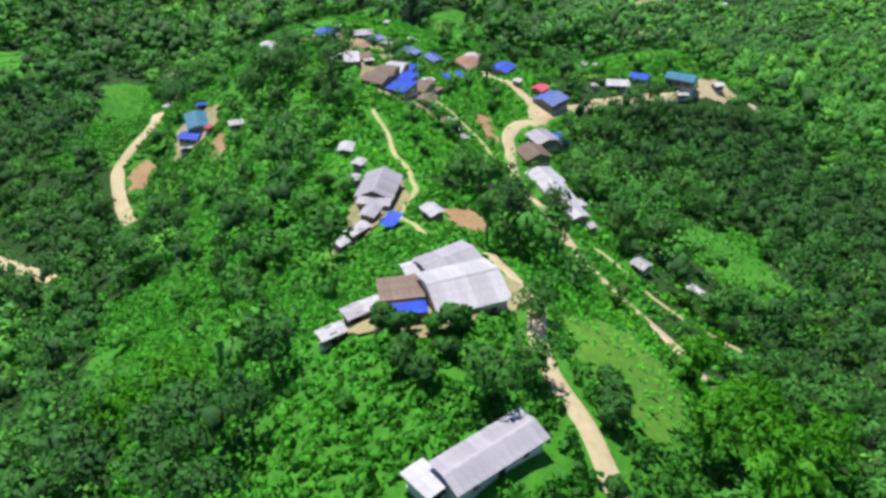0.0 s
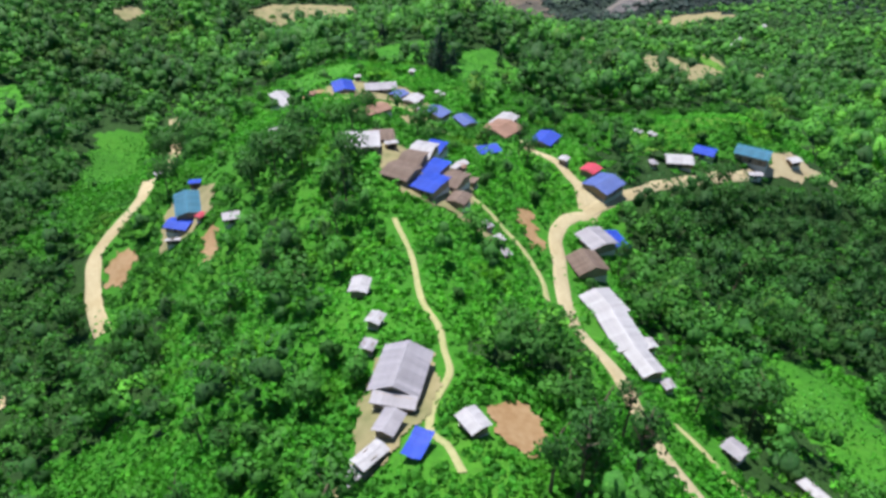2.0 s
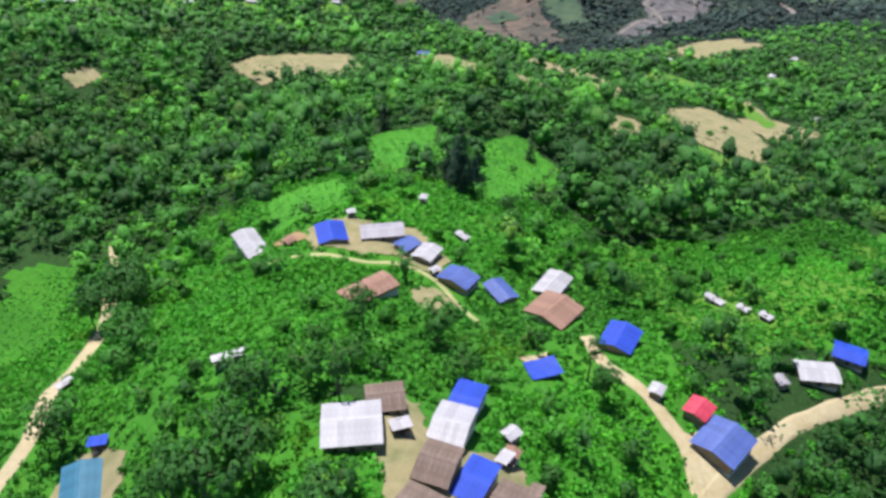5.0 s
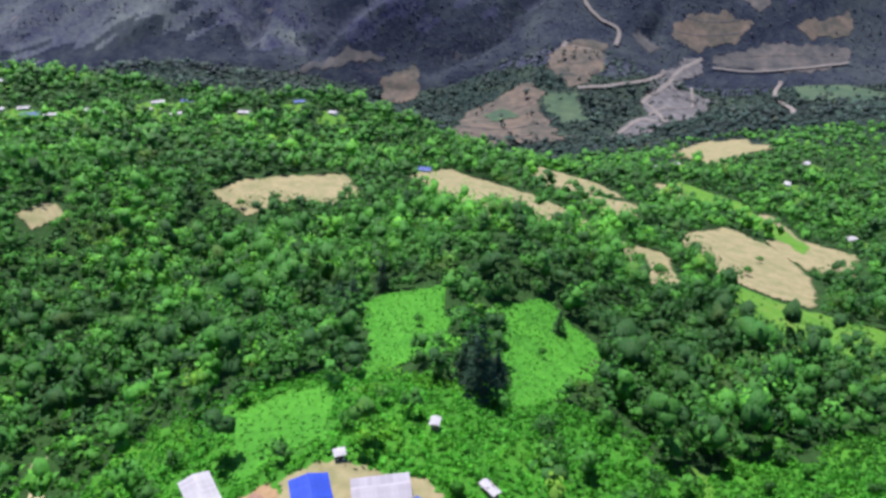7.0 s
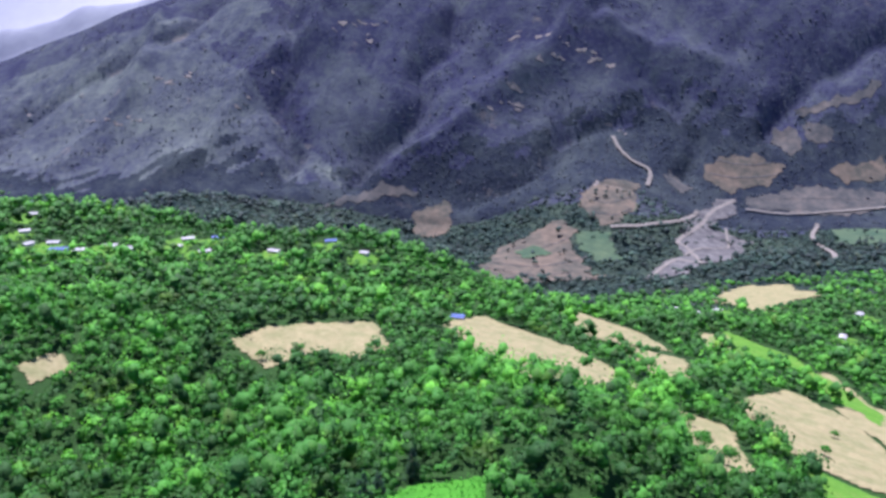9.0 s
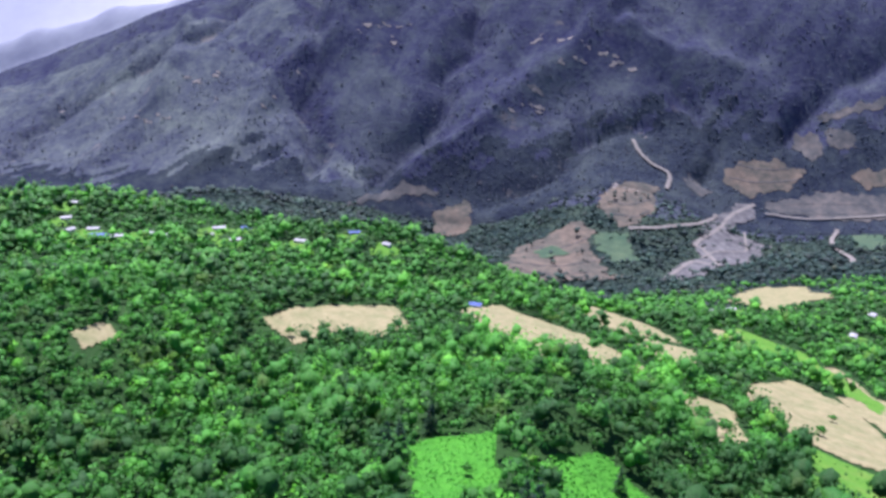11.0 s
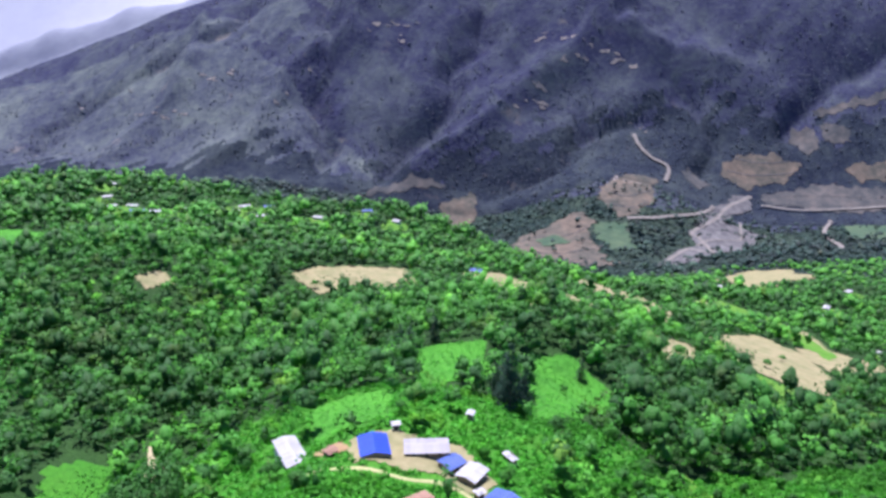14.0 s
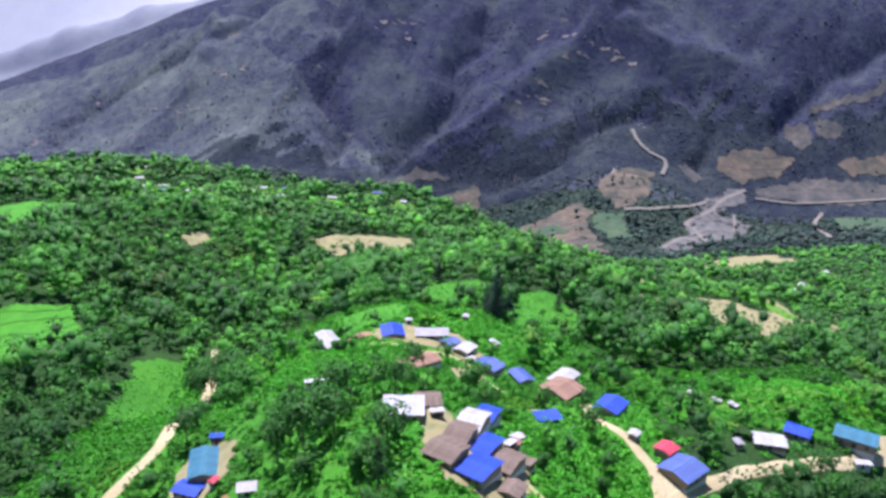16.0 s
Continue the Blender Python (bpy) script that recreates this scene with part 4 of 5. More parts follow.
quad_house([(-27, 198), (-21, 199.4), (-20, 193.6), (-25.6, 192.6)], BROWN, "small brown-roofed house behind another", wall_h=2.4)
quad_house([(-15, 199), (-12, 206.4), (-7.8, 204.6), (-9.6, 197.4)], BLUE, "bright blue-roofed house in the cluster", ridge="short", rise=0.3)
quad_house([(-17.2, 189.6), (-15, 197.6), (-9.4, 196.4), (-11.8, 187.6)], WHITE, "white-roofed house in the cluster", ridge="short")
quad_house([(-18.4, 181.4), (-16.8, 188), (-12, 186.6), (-13, 179.4)], BROWN, "brown-roofed house in the cluster", ridge="short")
quad_house([(-21, 173.6), (-19, 179.6), (-12.6, 177), (-15.4, 170)], BROWN, "large brown-roofed house in the cluster", ridge="short")
quad_house([(-12.8, 180), (-11, 187), (-6.8, 185), (-9, 178)], BLUE, "bright blue-roofed house in the cluster", ridge="short", rise=0.3)
quad_house([(-15, 171), (-11.6, 177), (-6, 174.6), (-10, 167.6)], BLUE, "large bright blue-roofed house in the cluster", ridge="short", wall_h=2.6, rise=0.35)
quad_house([(-8.8, 177), (-6.6, 184), (-2, 181.6), (-4.8, 175)], BROWN, "weathered brown house beside the blue one", ridge="short")
quad_house([(-7, 170), (-5.6, 174), (-1.6, 172), (-3.6, 167.6)], BROWN, "small brown-grey house at the cluster's end", ridge="long", name="shed")
house(-4.6, 190, 60, 4.0, 3.0, RUST, "small rusty shed behind the cluster", PLANK, 2.0, name="shed")
house(-4.0, 196, 40, 3.4, 3.0, WHITE, "tiny pale shed behind the cluster", PLANK, 2.0, name="shed")
house(1.6, 166.6, 120, 3.6, 2.4, ZINC, "low zinc shed on the path", PLANK, 1.6, name="shed")
house(4.0, 162, 118, 3.4, 2.4, WHITE, "small pale-roofed shed on the worn path", PLANK, 1.6, kind="lean", rise=0.4, name="shed")
house(5.4, 157.4, 112, 3.0, 2.0, ZINC, "tiny zinc shed at the foot of the path", PLANK, 1.5, name="shed")
house(-5.4, 189, 55, 3.4, 2.6, WHITE, "pale lean-to against the crowded houses", PLANK, 1.9, kind="lean", rise=0.5, name="lean_to")
house(-1.4, 183.6, 62, 3.6, 2.6, BROWN, "small brown annex at the cluster's edge", PLANK, 1.9, kind="lean", rise=0.5, name="annex")
house(-20.6, 190, 20, 3.8, 3.2, WHITE, "pale lean-to between houses", PLANK, 1.9, kind="lean", rise=0.6, name="lean_to")
# eastern houses
quad_house([(16.6, 229), (20.6, 236), (23.4, 230), (19.6, 223)], BLUE, "blue-roofed house in a green field", wall_h=2.2)
quad_house([(4, 252), (9.6, 260), (14, 256.6), (9.4, 248)], WHITE, "pale-roofed house above a brown one")
quad_house([(2, 240.6), (8, 248), (13.6, 240), (8, 233)], RUST, "house with a rusty brown roof", ridge="short")
quad_house([(53, 223), (56, 227.4), (64, 227), (60.6, 222)], WHITE, "pale-roofed house along the east road")
quad_house([(63, 230), (66, 234), (72, 231), (68, 227)], BLUE, "blue-roofed house along the east road")
quad_house([(75, 231), (79.6, 236), (88, 231.6), (84, 226)], TEAL, "teal-roofed house along the east road", wall_h=3.0)
house(81, 224.4, 0, 5.0, 2.6, WHITE, "low white-roofed stall by the road", PLASTER, 2.0, name="stall")
house(97, 236.6, 20, 5.0, 4.0, WHITE, "pale-roofed house at the road bend", PLANK, 2.2)
for hx, hy, hl in ((46.4, 251, 6.0), (51, 246, 3.6), (54.6, 242.4, 3.6)):
    house(hx, hy, -52, hl, 2.4, WHITE, "low white-roofed shed in the green field", PLANK, 1.6, name="shed")
house(50.4, 222, 100, 3.6, 2.6, ZINC, "tiny grey shed by the road", PLANK, 1.8, name="shed")
# hilltop yard
house(-41, 276, 20, 3.0, 2.6, WHITE, "small white-roofed kiosk on the hilltop", PLASTER, 2.2, name="kiosk")
quad_house([(-72, 273), (-67.6, 276), (-60, 266), (-65, 262)], WHITE, "white-roofed house at the hilltop's edge")
quad_house([(-49, 267.6), (-42, 269.6), (-39.6, 261.6), (-46, 259)], BLUE, "bright blue-roofed house on the hilltop")
quad_house([(-38, 269), (-27, 271), (-26.4, 265), (-36.6, 263)], ZINC, "long pale-roofed house on the hilltop")
quad_house([(-29, 262.6), (-25.4, 266), (-22, 263), (-25.6, 258.6)], SLATE, "faded blue-roofed house on the hilltop")
quad_house([(-24, 258.6), (-21.4, 264), (-16.8, 261), (-20, 255)], WHITE, "white-roofed house on the hilltop")
quad_house([(-17, 251.6), (-14, 256), (-8.6, 250), (-12, 244.6)], SLATE, "blue-roofed house below the hilltop yard", ridge="short")
quad_house([(-7, 249.6), (-3.4, 253), (0.4, 246.4), (-3, 242.6)], SLATE, "faded blue-roofed hut below the yard")
quad_house([(-38, 237), (-29.6, 244.6), (-25, 240), (-34.6, 232)], RUST, "collapsed rust-red roof low on the slope", wall_h=1.6, rise=0.8, name="ruined_shed")
house(-52, 209.4, 25, 7.0, 2.0, WHITE, "long white cloth shelter in a garden", PLANK, 2.3, name="shelter")
house(-55, 265, 60, 4.0, 3.6, RUST, "small rusty hut by the yard", PLANK, 1.8, name="hut")
house(-18.4, 253, 40, 3.0, 2.6, WHITE, "tiny pale hut by the path", PLANK, 1.8, name="hut")
house(-12, 271.6, -50, 5.4, 2.4, WHITE, "white-roofed shed on the green slope", PLANK, 1.6, name="shed")
house(-23, 288, 80, 3.4, 2.6, WHITE, "white-roofed hut above the yard", PLANK, 2.2, name="hut")
# western farm
quad_house([(-77, 195.6), (-71.4, 195), (-67, 184), (-73.4, 186)], TEAL, "teal and blue roofed farmhouse on the slope", halves=(TEAL, TEAL))
quad_house([(-76, 186), (-70, 184.6), (-68.4, 180.6), (-74.6, 181.4)], BLUE, "low blue-roofed annex beside the farmhouse", wall_h=2.0, name="annex")
house(-73, 199, 15, 4.0, 3.0, BLUE, "tiny blue-roofed hut above the farmhouse", PLANK, 2.0, kind="lean", rise=0.3, name="hut")
house(-66.5, 183, 70, 3.0, 2.2, RED, "tiny dull red shed beside the farmhouse", PLANK, 1.8, name="shed")
house(-72.5, 178.6, 12, 4.6, 1.6, WHITE, "narrow white awning below the annex", PLANK, 1.7, kind="lean", rise=0.25, name="awning")
house(-93, 222, 60, 4.4, 2.2, WHITE, "small white-roofed shed above the road", PLANK, 1.8, name="shed")
house(-56, 175.4, 20, 5.0, 4.0, ZINC, "small zinc-roofed hut on the west slope", PLANK, 2.0, name="hut")

# far hamlet on the wooded crest
for hx, hy, hh, hl, mt in ((-322, 652, 10, 16, SLATE), (-309, 655, 15, 12, WHITE), (-372, 690, 30, 10, WHITE), (-350, 660, 70, 9, WHITE), (-255, 690, 5, 9, WHITE), (-150, 735, 20, 12, SLATE), (-120, 720, -20, 9, WHITE), (-42, 618, -10, 11, SLATE), (263, 742, 80, 12, WHITE), (243, 600, 10, 9, WHITE), (215, 900, 30, 12, WHITE), (190, 880, 60, 10, WHITE), (-260, 300, 20, 10, WHITE), (-296, 671, 12, 14, WHITE), (-281, 668, 8, 12, WHITE), (-258, 716, 25, 13, WHITE), (-240, 730, 5, 12, SLATE), (-186, 703, -10, 12, WHITE), (-232, 684, 30, 11, WHITE), (-392, 735, 15, 13, WHITE), (-336, 668, 12, 11, WHITE), (284, 786, 60, 12, WHITE), (178, 925, 10, 12, WHITE), (343, 876, 40, 12, WHITE)):
    house(hx, hy, hh, hl, 7.5, mt, "far pale-roofed house among woods", PLASTER, 2.6, name="farmhouse")
    ring = [(hx + 13 * math.cos(a), hy - 10 + 17 * math.sin(a)) for a in np.arange(8) * math.tau / 8]
    patch("yard", ring, LAWN, "small grassy clearing round a far house", "yard", 2.5, 0.5)

# ---- vegetation ----
rng = np.random.default_rng(7)


def clear_of(x, y, road_gap, house_gap, patch_gap=True):
    """True where nothing of the village stands."""
    ok = np.ones(len(x), bool)
    for c, w in LINES:
        lo, hi = c.min(0) - 8, c.max(0) + 8
        near = np.where((x > lo[0]) & (x < hi[0]) & (y > lo[1]) & (y < hi[1]))[0]
        if len(near):
            d = np.sqrt(((np.stack([x[near], y[near]], -1)[:, None] - c[None]) ** 2).sum(-1)).min(1)
            ok[near[d < w + road_gap]] = False
    for cx, cy, a, hl, hw in HOUSES:
        dx, dy = x - cx, y - cy
        u, v = dx * math.cos(a) + dy * math.sin(a), -dx * math.sin(a) + dy * math.cos(a)
        ok &= ~((np.abs(u) < hl + house_gap) & (np.abs(v) < hw + house_gap))
    if patch_gap:
        for poly in PATCHES:
            ok &= ~inside(x, y, poly)
    return ok


def scatter(x0, x1, y0, y1, step):
    xs, ys = np.meshgrid(np.arange(x0, x1, step), np.arange(y0, y1, step))
    x = (xs + rng.uniform(-0.48, 0.48, xs.shape) * step).ravel()
    y = (ys + rng.uniform(-0.48, 0.48, ys.shape) * step).ravel()
    return x, y


def in_view(x, y, margin=1.12):
    """The wedge of land along the flight, with room to spare on both sides."""
    yy = y / U + 60
    return (x / U > -0.72 * yy * margin - 20) & (x / U < 0.60 * yy * margin + 20)


def unit(v):
    return v / (np.linalg.norm(v, axis=-1)[..., None] + 1e-9)


def cards(centres, normals, soft, size, aspect=0.75):
    """Leaf clumps: a bent four-cornered blade at every centre, across its normal, shaded softly like the crown it belongs to."""
    n = len(centres)
    t = unit(np.cross(normals, rng.normal(size=(n, 3))))
    b = np.cross(normals, t)
    s = (np.asarray(size) * rng.uniform(0.7, 1.3, n))[:, None]
    droop = normals * s * 0.25
    v = np.stack([centres + t * s - droop, centres + b * s * aspect, centres - t * s - droop, centres - b * s * aspect], 1)
    lean = np.stack([t, b, -t, -b], 1) * 0.15 + soft[:, None]
    return v.reshape(-1, 3), unit(lean).reshape(-1, 3)


def sphere_dirs(shape):
    return unit(rng.normal(size=(*shape, 3)))


def crowns(x, y, z, height, radius, lobes, per_lobe, size, low=0.35, flat=0.8):
    """Broadleaf crowns: uneven lobes of leaf clumps. Returns corners and their normals."""
    n = len(x)
    d = sphere_dirs((n, lobes))
    d[..., 2] = d[..., 2] * flat + 0.15
    reach = rng.uniform(0.35, 0.78, (n, lobes, 1))
    mid = np.stack([x, y, z + height * (1 + low) / 2], -1)[:, None]
    span = np.stack([radius, radius, height * (1 - low) / 2], -1)[:, None]
    lobe_c = mid + d * reach * span
    lobe_r = span * rng.uniform(0.38, 0.62, (n, lobes, 1))
    e = sphere_dirs((n, lobes, per_lobe))
    e[..., 2] = np.where(e[..., 2] < -0.35, -e[..., 2], e[..., 2])
    c = lobe_c[:, :, None] + e * lobe_r[:, :, None] * rng.uniform(0.82, 1.06, (n, lobes, per_lobe, 1))
    nrm = unit(e + 0.4 * rng.normal(size=e.shape))
    whole = unit((c - mid[:, :, None]) / span[:, :, None])
    soft = unit(0.5 * e + 1.0 * whole + np.array((0, 0, 0.3)))
    s = np.repeat(np.broadcast_to(np.asarray(size), (n,)), lobes * per_lobe)
    return cards(c.reshape(-1, 3), nrm.reshape(-1, 3), soft.reshape(-1, 3), s)


ICO = [(0, 0, 1)] + [(0.894 * math.cos(k * math.tau / 5), 0.894 * math.sin(k * math.tau / 5), 0.447) for k in range(5)] + [(0.894 * math.cos((k + 0.5) * math.tau / 5), 0.894 * math.sin((k + 0.5) * math.tau / 5), -0.447) for k in range(5)] + [(0, 0, -1)]
ICO_FACES = [(0, k + 1, (k + 1) % 5 + 1) for k in range(5)] + [(k + 1, k + 6, (k + 1) % 5 + 1) for k in range(5)] + [((k + 1) % 5 + 1, k + 6, (k + 1) % 5 + 6) for k in range(5)] + [(11, (k + 1) % 5 + 6, k + 6) for k in range(5)]
OCT = [(1, 0, 0), (0, 1, 0), (-1, 0, 0), (0, -1, 0), (0, 0, 1), (0, 0, -1)]
OCT_FACES = [(0, 1, 4), (1, 2, 4), (2, 3, 4), (3, 0, 4), (1, 0, 5), (2, 1, 5), (3, 2, 5), (0, 3, 5)]


def lumps(x, y, z, height, radius, count, shape, faces, low=0.1, ragged=0.38, pointed=None):
    """Crowns as heaps of uneven leafy masses. Returns vertices, normals, triangles and the tree that each vertex belongs to."""
    n, shape, faces = len(x), np.array(shape, float), np.array(faces)
    d = sphere_dirs((n, count))
    d[..., 2] = d[..., 2] * 0.75 + 0.2
    d[:, 0] = (0, 0, 0.85)
    mid = np.stack([x, y, z + height * (1 + low) / 2], -1)[:, None]
    span = np.stack([radius, radius, height * (1 - low) / 2], -1)[:, None]
    reach = rng.uniform(0.42, 0.80, (n, count, 1))
    at = d * reach
    if pointed is not None:
        taper = 1 - 0.55 * np.clip(at[..., 2:] + 0.2, 0, 1) * pointed[:, None, None]
        at = np.concatenate([at[..., :2] * taper, at[..., 2:]], -1)
    c = mid + at * span
    size = rng.uniform(0.27, 0.48, (n, count, 1)) * (span * 0.6 + 0.4 * span.mean(-1, keepdims=True))
    turn = rng.uniform(0, math.tau, (n, count))
    co, si = np.cos(turn)[..., None], np.sin(turn)[..., None]
    s = np.stack([shape[:, 0] * co - shape[:, 1] * si, shape[:, 0] * si + shape[:, 1] * co, np.broadcast_to(shape[:, 2], (n, count, len(shape)))], -1)
    v = c[:, :, None] + s * size[:, :, None] * rng.uniform(1 - ragged, 1 + ragged, (n, count, len(shape), 1))
    whole = unit((v - mid[:, :, None]) / span[:, :, None])
    nrm = unit(0.9 * s + 0.8 * whole + np.array((0, 0, 0.15)))
    k = np.arange(n * count)[:, None, None] * len(shape) + faces[None]
    return v.reshape(-1, 3), nrm.reshape(-1, 3), k.reshape(-1, 3), np.repeat(np.arange(n), count * len(shape))


def canopy(name, v, nrm, tri, tone, mat, label, category="trees"):
    me = mesh_from(name, v, tri, [mat], smooth=True)
    me.attributes.new("tone", "FLOAT", "POINT").data.foreach_set("value", np.asarray(tone, np.float32))
    me.attributes.new("custom_normal", "FLOAT_VECTOR", "POINT").data.foreach_set("vector", np.asarray(nrm, np.float32).ravel())
    return tagged(new(name, me), label, category, kind="stuff")


def leaf_mesh(name, corners, normals, tone, mat):
    """Leaf clumps joined into one mesh; tone holds a value for each clump."""
    me = mesh_from(name, corners, np.arange(len(corners)).reshape(-1, 4), [mat], smooth=True)
    at = me.attributes.new("tone", "FLOAT", "POINT")
    at.data.foreach_set("value", np.repeat(tone, 4).astype(np.float32))
    cn = me.attributes.new("custom_normal", "FLOAT_VECTOR", "POINT")
    cn.data.foreach_set("vector", np.asarray(normals, np.float32).ravel())
    return me


def foliage(name, blades, tone, mat, label, category):
    return tagged(new(name, leaf_mesh(name, *blades, tone, mat)), label, category, kind="stuff")


# single trees: a tapered trunk with limbs, and a crown
def limb(bm, a, b, r0, r1, sides=6):
    a, b = Vector(a), Vector(b)
    q = (b - a).to_track_quat("Z", "Y").to_matrix()
    rings = []
    for t, r in ((0.0, r0), (0.45, (r0 * 0.6 + r1 * 0.4)), (1.0, r1)):
        c = a.lerp(b, t) + Vector((math.sin(t * 5 + r0 * 40), math.cos(t * 4 + r0 * 30), 0)) * r0 * 0.35 * (t > 0)
        rings.append([bm.verts.new(c + q @ Vector((math.cos(k * math.tau / sides) * r, math.sin(k * math.tau / sides) * r, 0))) for k in range(sides)])
    for lo, hi in zip(rings, rings[1:]):
        for k in range(sides):
            bm.faces.new((lo[k], lo[(k + 1) % sides], hi[(k + 1) % sides], hi[k]))


def tree(kind, height, radius, mat, label, tone=0.3, bare=0.3):
    top = new("tree")
    tagged(top, label, "tree", group="single trees")
    bm = bmesh.new()
    limb(bm, (0, 0, -1.0), (0.02 * height, 0, height * (0.75 if kind != "bamboo" else 0.2)), 0.022 * height, 0.007 * height, 7)
    for k in range(0 if kind == "bamboo" else 6):
        a, h = k * 2.4, height * (bare + 0.09 * k)
        limb(bm, (0.01 * height, 0, h), (math.cos(a) * radius * 0.6, math.sin(a) * radius * 0.6, h + height * 0.14), 0.010 * height, 0.003 * height, 5)
    part("trunk", bm, BARK, top, "rough brown trunk")
    one, zero = np.ones(1), np.zeros(1)
    if kind == "broad":
        blades = crowns(zero, zero, zero, one * height, one * radius, 13, 34, 0.40 + 0.02 * radius, low=bare)
    elif kind == "slender":
        blades = crowns(zero, zero, zero, one * height, one * radius, 12, 26, 0.36, low=bare, flat=1.3)
    elif kind == "conifer":
        n = 620
        t = np.sqrt(rng.uniform(0.0, 1, n))
        tier = np.round(t * 9) / 9
        ang = rng.uniform(0, math.tau, n)
        rad = radius * (0.10 + 0.9 * tier) * rng.uniform(0.35, 1.0, n) * (1 + 0.25 * np.sin(3 * ang + tier * 20))
        hgt = height * (1.0 - (1 - bare) * tier) - 0.25 * rad + rng.normal(0, 0.02 * height, n)
        out = np.stack([np.cos(ang), np.sin(ang), zero.repeat(n)], -1)
        blades = cards(np.stack([np.cos(ang) * rad, np.sin(ang) * rad, hgt], -1), unit(out * 0.5 + np.array((0, 0, 1.0)) + 0.3 * rng.normal(size=(n, 3))), unit(out + np.array((0, 0, 0.7))), np.full(n, 0.55), 0.5)
    else:
        # bamboo: arching culms, leafy from a third of the way up, drooping at the tips
        cs, ns, ss = [], [], []
        for k in range(26):
            a, lean = rng.uniform(0, math.tau), rng.uniform(0.25, 1.0)
            hh = height * rng.uniform(0.7, 1.05)
            t = rng.uniform(0.3, 1.0, 26)
            rr = radius * lean * t ** 2.2
            zz = hh * (t - 0.32 * lean * t ** 4)
            jit = rng.normal(0, 0.32, (26, 3))
            cs.append(np.stack([np.cos(a) * rr, np.sin(a) * rr, zz], -1) + jit)
            o = np.tile((math.cos(a), math.sin(a), 0.6), (26, 1))
            ns.append(unit(o + 0.6 * rng.normal(size=(26, 3)))), ss.append(unit(o + np.array((0, 0, 0.5)) + 0.5 * jit))
        blades = cards(np.vstack(cs), np.vstack(ns), np.vstack(ss), np.full(26 * 26, 0.72), 0.42)
    n = len(blades[0]) // 4
    part_of("crown", leaf_mesh("crown", *blades, np.full(n, tone) + rng.normal(0, 0.05, n), mat), None, top)
    return top


def plant(proto, x, y, size=1.0, turn=None):
    """A copy of a tree at plan x, y, standing on the land."""
    px, py = x * U, y * U
    t = random.uniform(0, 360) if turn is None else turn
    m = pose(px, py, float(ground(px, py)), 0, 0, t) @ Matrix.Diagonal((size * random.uniform(0.9, 1.15), size * random.uniform(0.9, 1.15), size * random.uniform(0.88, 1.12), 1))
    TREES.append((px, py))
    return copy_thing(proto, m)


TREES = []
B_ = "broadleaf tree with a full green crown"
BROAD = [tree("broad", 11, 4.6, LEAF, B_, 0.30), tree("broad", 9, 4.2, LEAF, B_, 0.42), tree("broad", 13, 5.0, LEAF, "tall dark green broadleaf tree", 0.18), tree("broad", 8, 3.4, LEAF, B_, 0.50, 0.2)]
SLIM = [tree("slender", 17, 3.0, LEAF, "tall slender tree on a bare trunk", 0.15, 0.45), tree("slender", 13, 2.4, LEAF, "slender upright green tree", 0.25, 0.3)]
CONIFER = [tree("conifer", 20, 5.2, NEEDLE, "tall dark conifer with drooping tiers", 0.3, 0.08), tree("conifer", 13, 3.6, NEEDLE, "dark green conifer with dense tiers", 0.35, 0.1)]
CLUMP = [tree("bamboo", 13, 6.0, BAMBOO, "arching yellow-green bamboo clump", 0.5), tree("bamboo", 10, 5.0, BAMBOO, "feathery green bamboo clump", 0.4)]
SMALL = [tree("broad", 4.2, 1.7, LEAF, "small round dark green tree", 0.22, 0.12), tree("broad", 3.2, 1.3, SHRUB, "small bushy green tree", 0.2, 0.1)]
for proto, x, y in zip(BROAD + SLIM + CONIFER + CLUMP + SMALL, (-30, -36, -46, -58, 20, 22, -14, -9, 34, 40, -4, -1), (84, 150, 188, 150, 101, 106, 308, 312, 46, 52, 50, 55)):
    proto.matrix_world = pose(x * U, y * U, float(ground(x * U, y * U)))
    TREES.append((x * U, y * U))
for x, y, s in ((1.5, 55.5, 1.15), (-4, 55.5, 1.0), (-6.4, 56.6, 1.0), (-4, 48.6, 0.9), (-2, 46.6, 0.95), (0.5, 50.5, 0.9), (15.6, 44, 1.1), (16.6, 47.4, 1.0), (17, 50.6, 0.9), (14.4, 35.6, 0.8), (-27, 178, 1.2), (24, 160, 1.0), (38, 196, 1.2), (14, 190, 1.1)):
    plant(SMALL[0], x, y, s)
for x, y, s in ((4.6, 44.6, 0.8), (8.2, 47.4, 0.65), (11, 94, 0.9), (13.4, 101, 1.0), (9.6, 57.6, 0.62), (11, 60.4, 0.6), (-26, 156, 0.8), (-107, 267, 1.5), (-103, 262, 1.4), (-110, 262, 1.3), (-100, 268, 1.5), (-104, 273, 1.4), (-97, 262, 1.3), (4, 124, 0.9), (7, 118, 0.9), (12, 113, 0.9), (-45, 178, 1.2), (-40, 182, 1.1), (-52, 182, 1.1), (-36, 200, 1.0), (-44, 196, 1.1), (-30, 206, 0.8)):
    plant(BROAD[2] if s > 1.05 else BROAD[0], x, y, s)
for x, y, s in ((10, 91.6, 1.1), (13, 98.6, 1.0), (18, 97, 1.05), (12, 94, 0.9), (-27, 162, 0.8), (-27, 151, 0.8), (20, 110, 0.9), (7, 92, 0.8)):
    plant(SLIM[0], x, y, s)
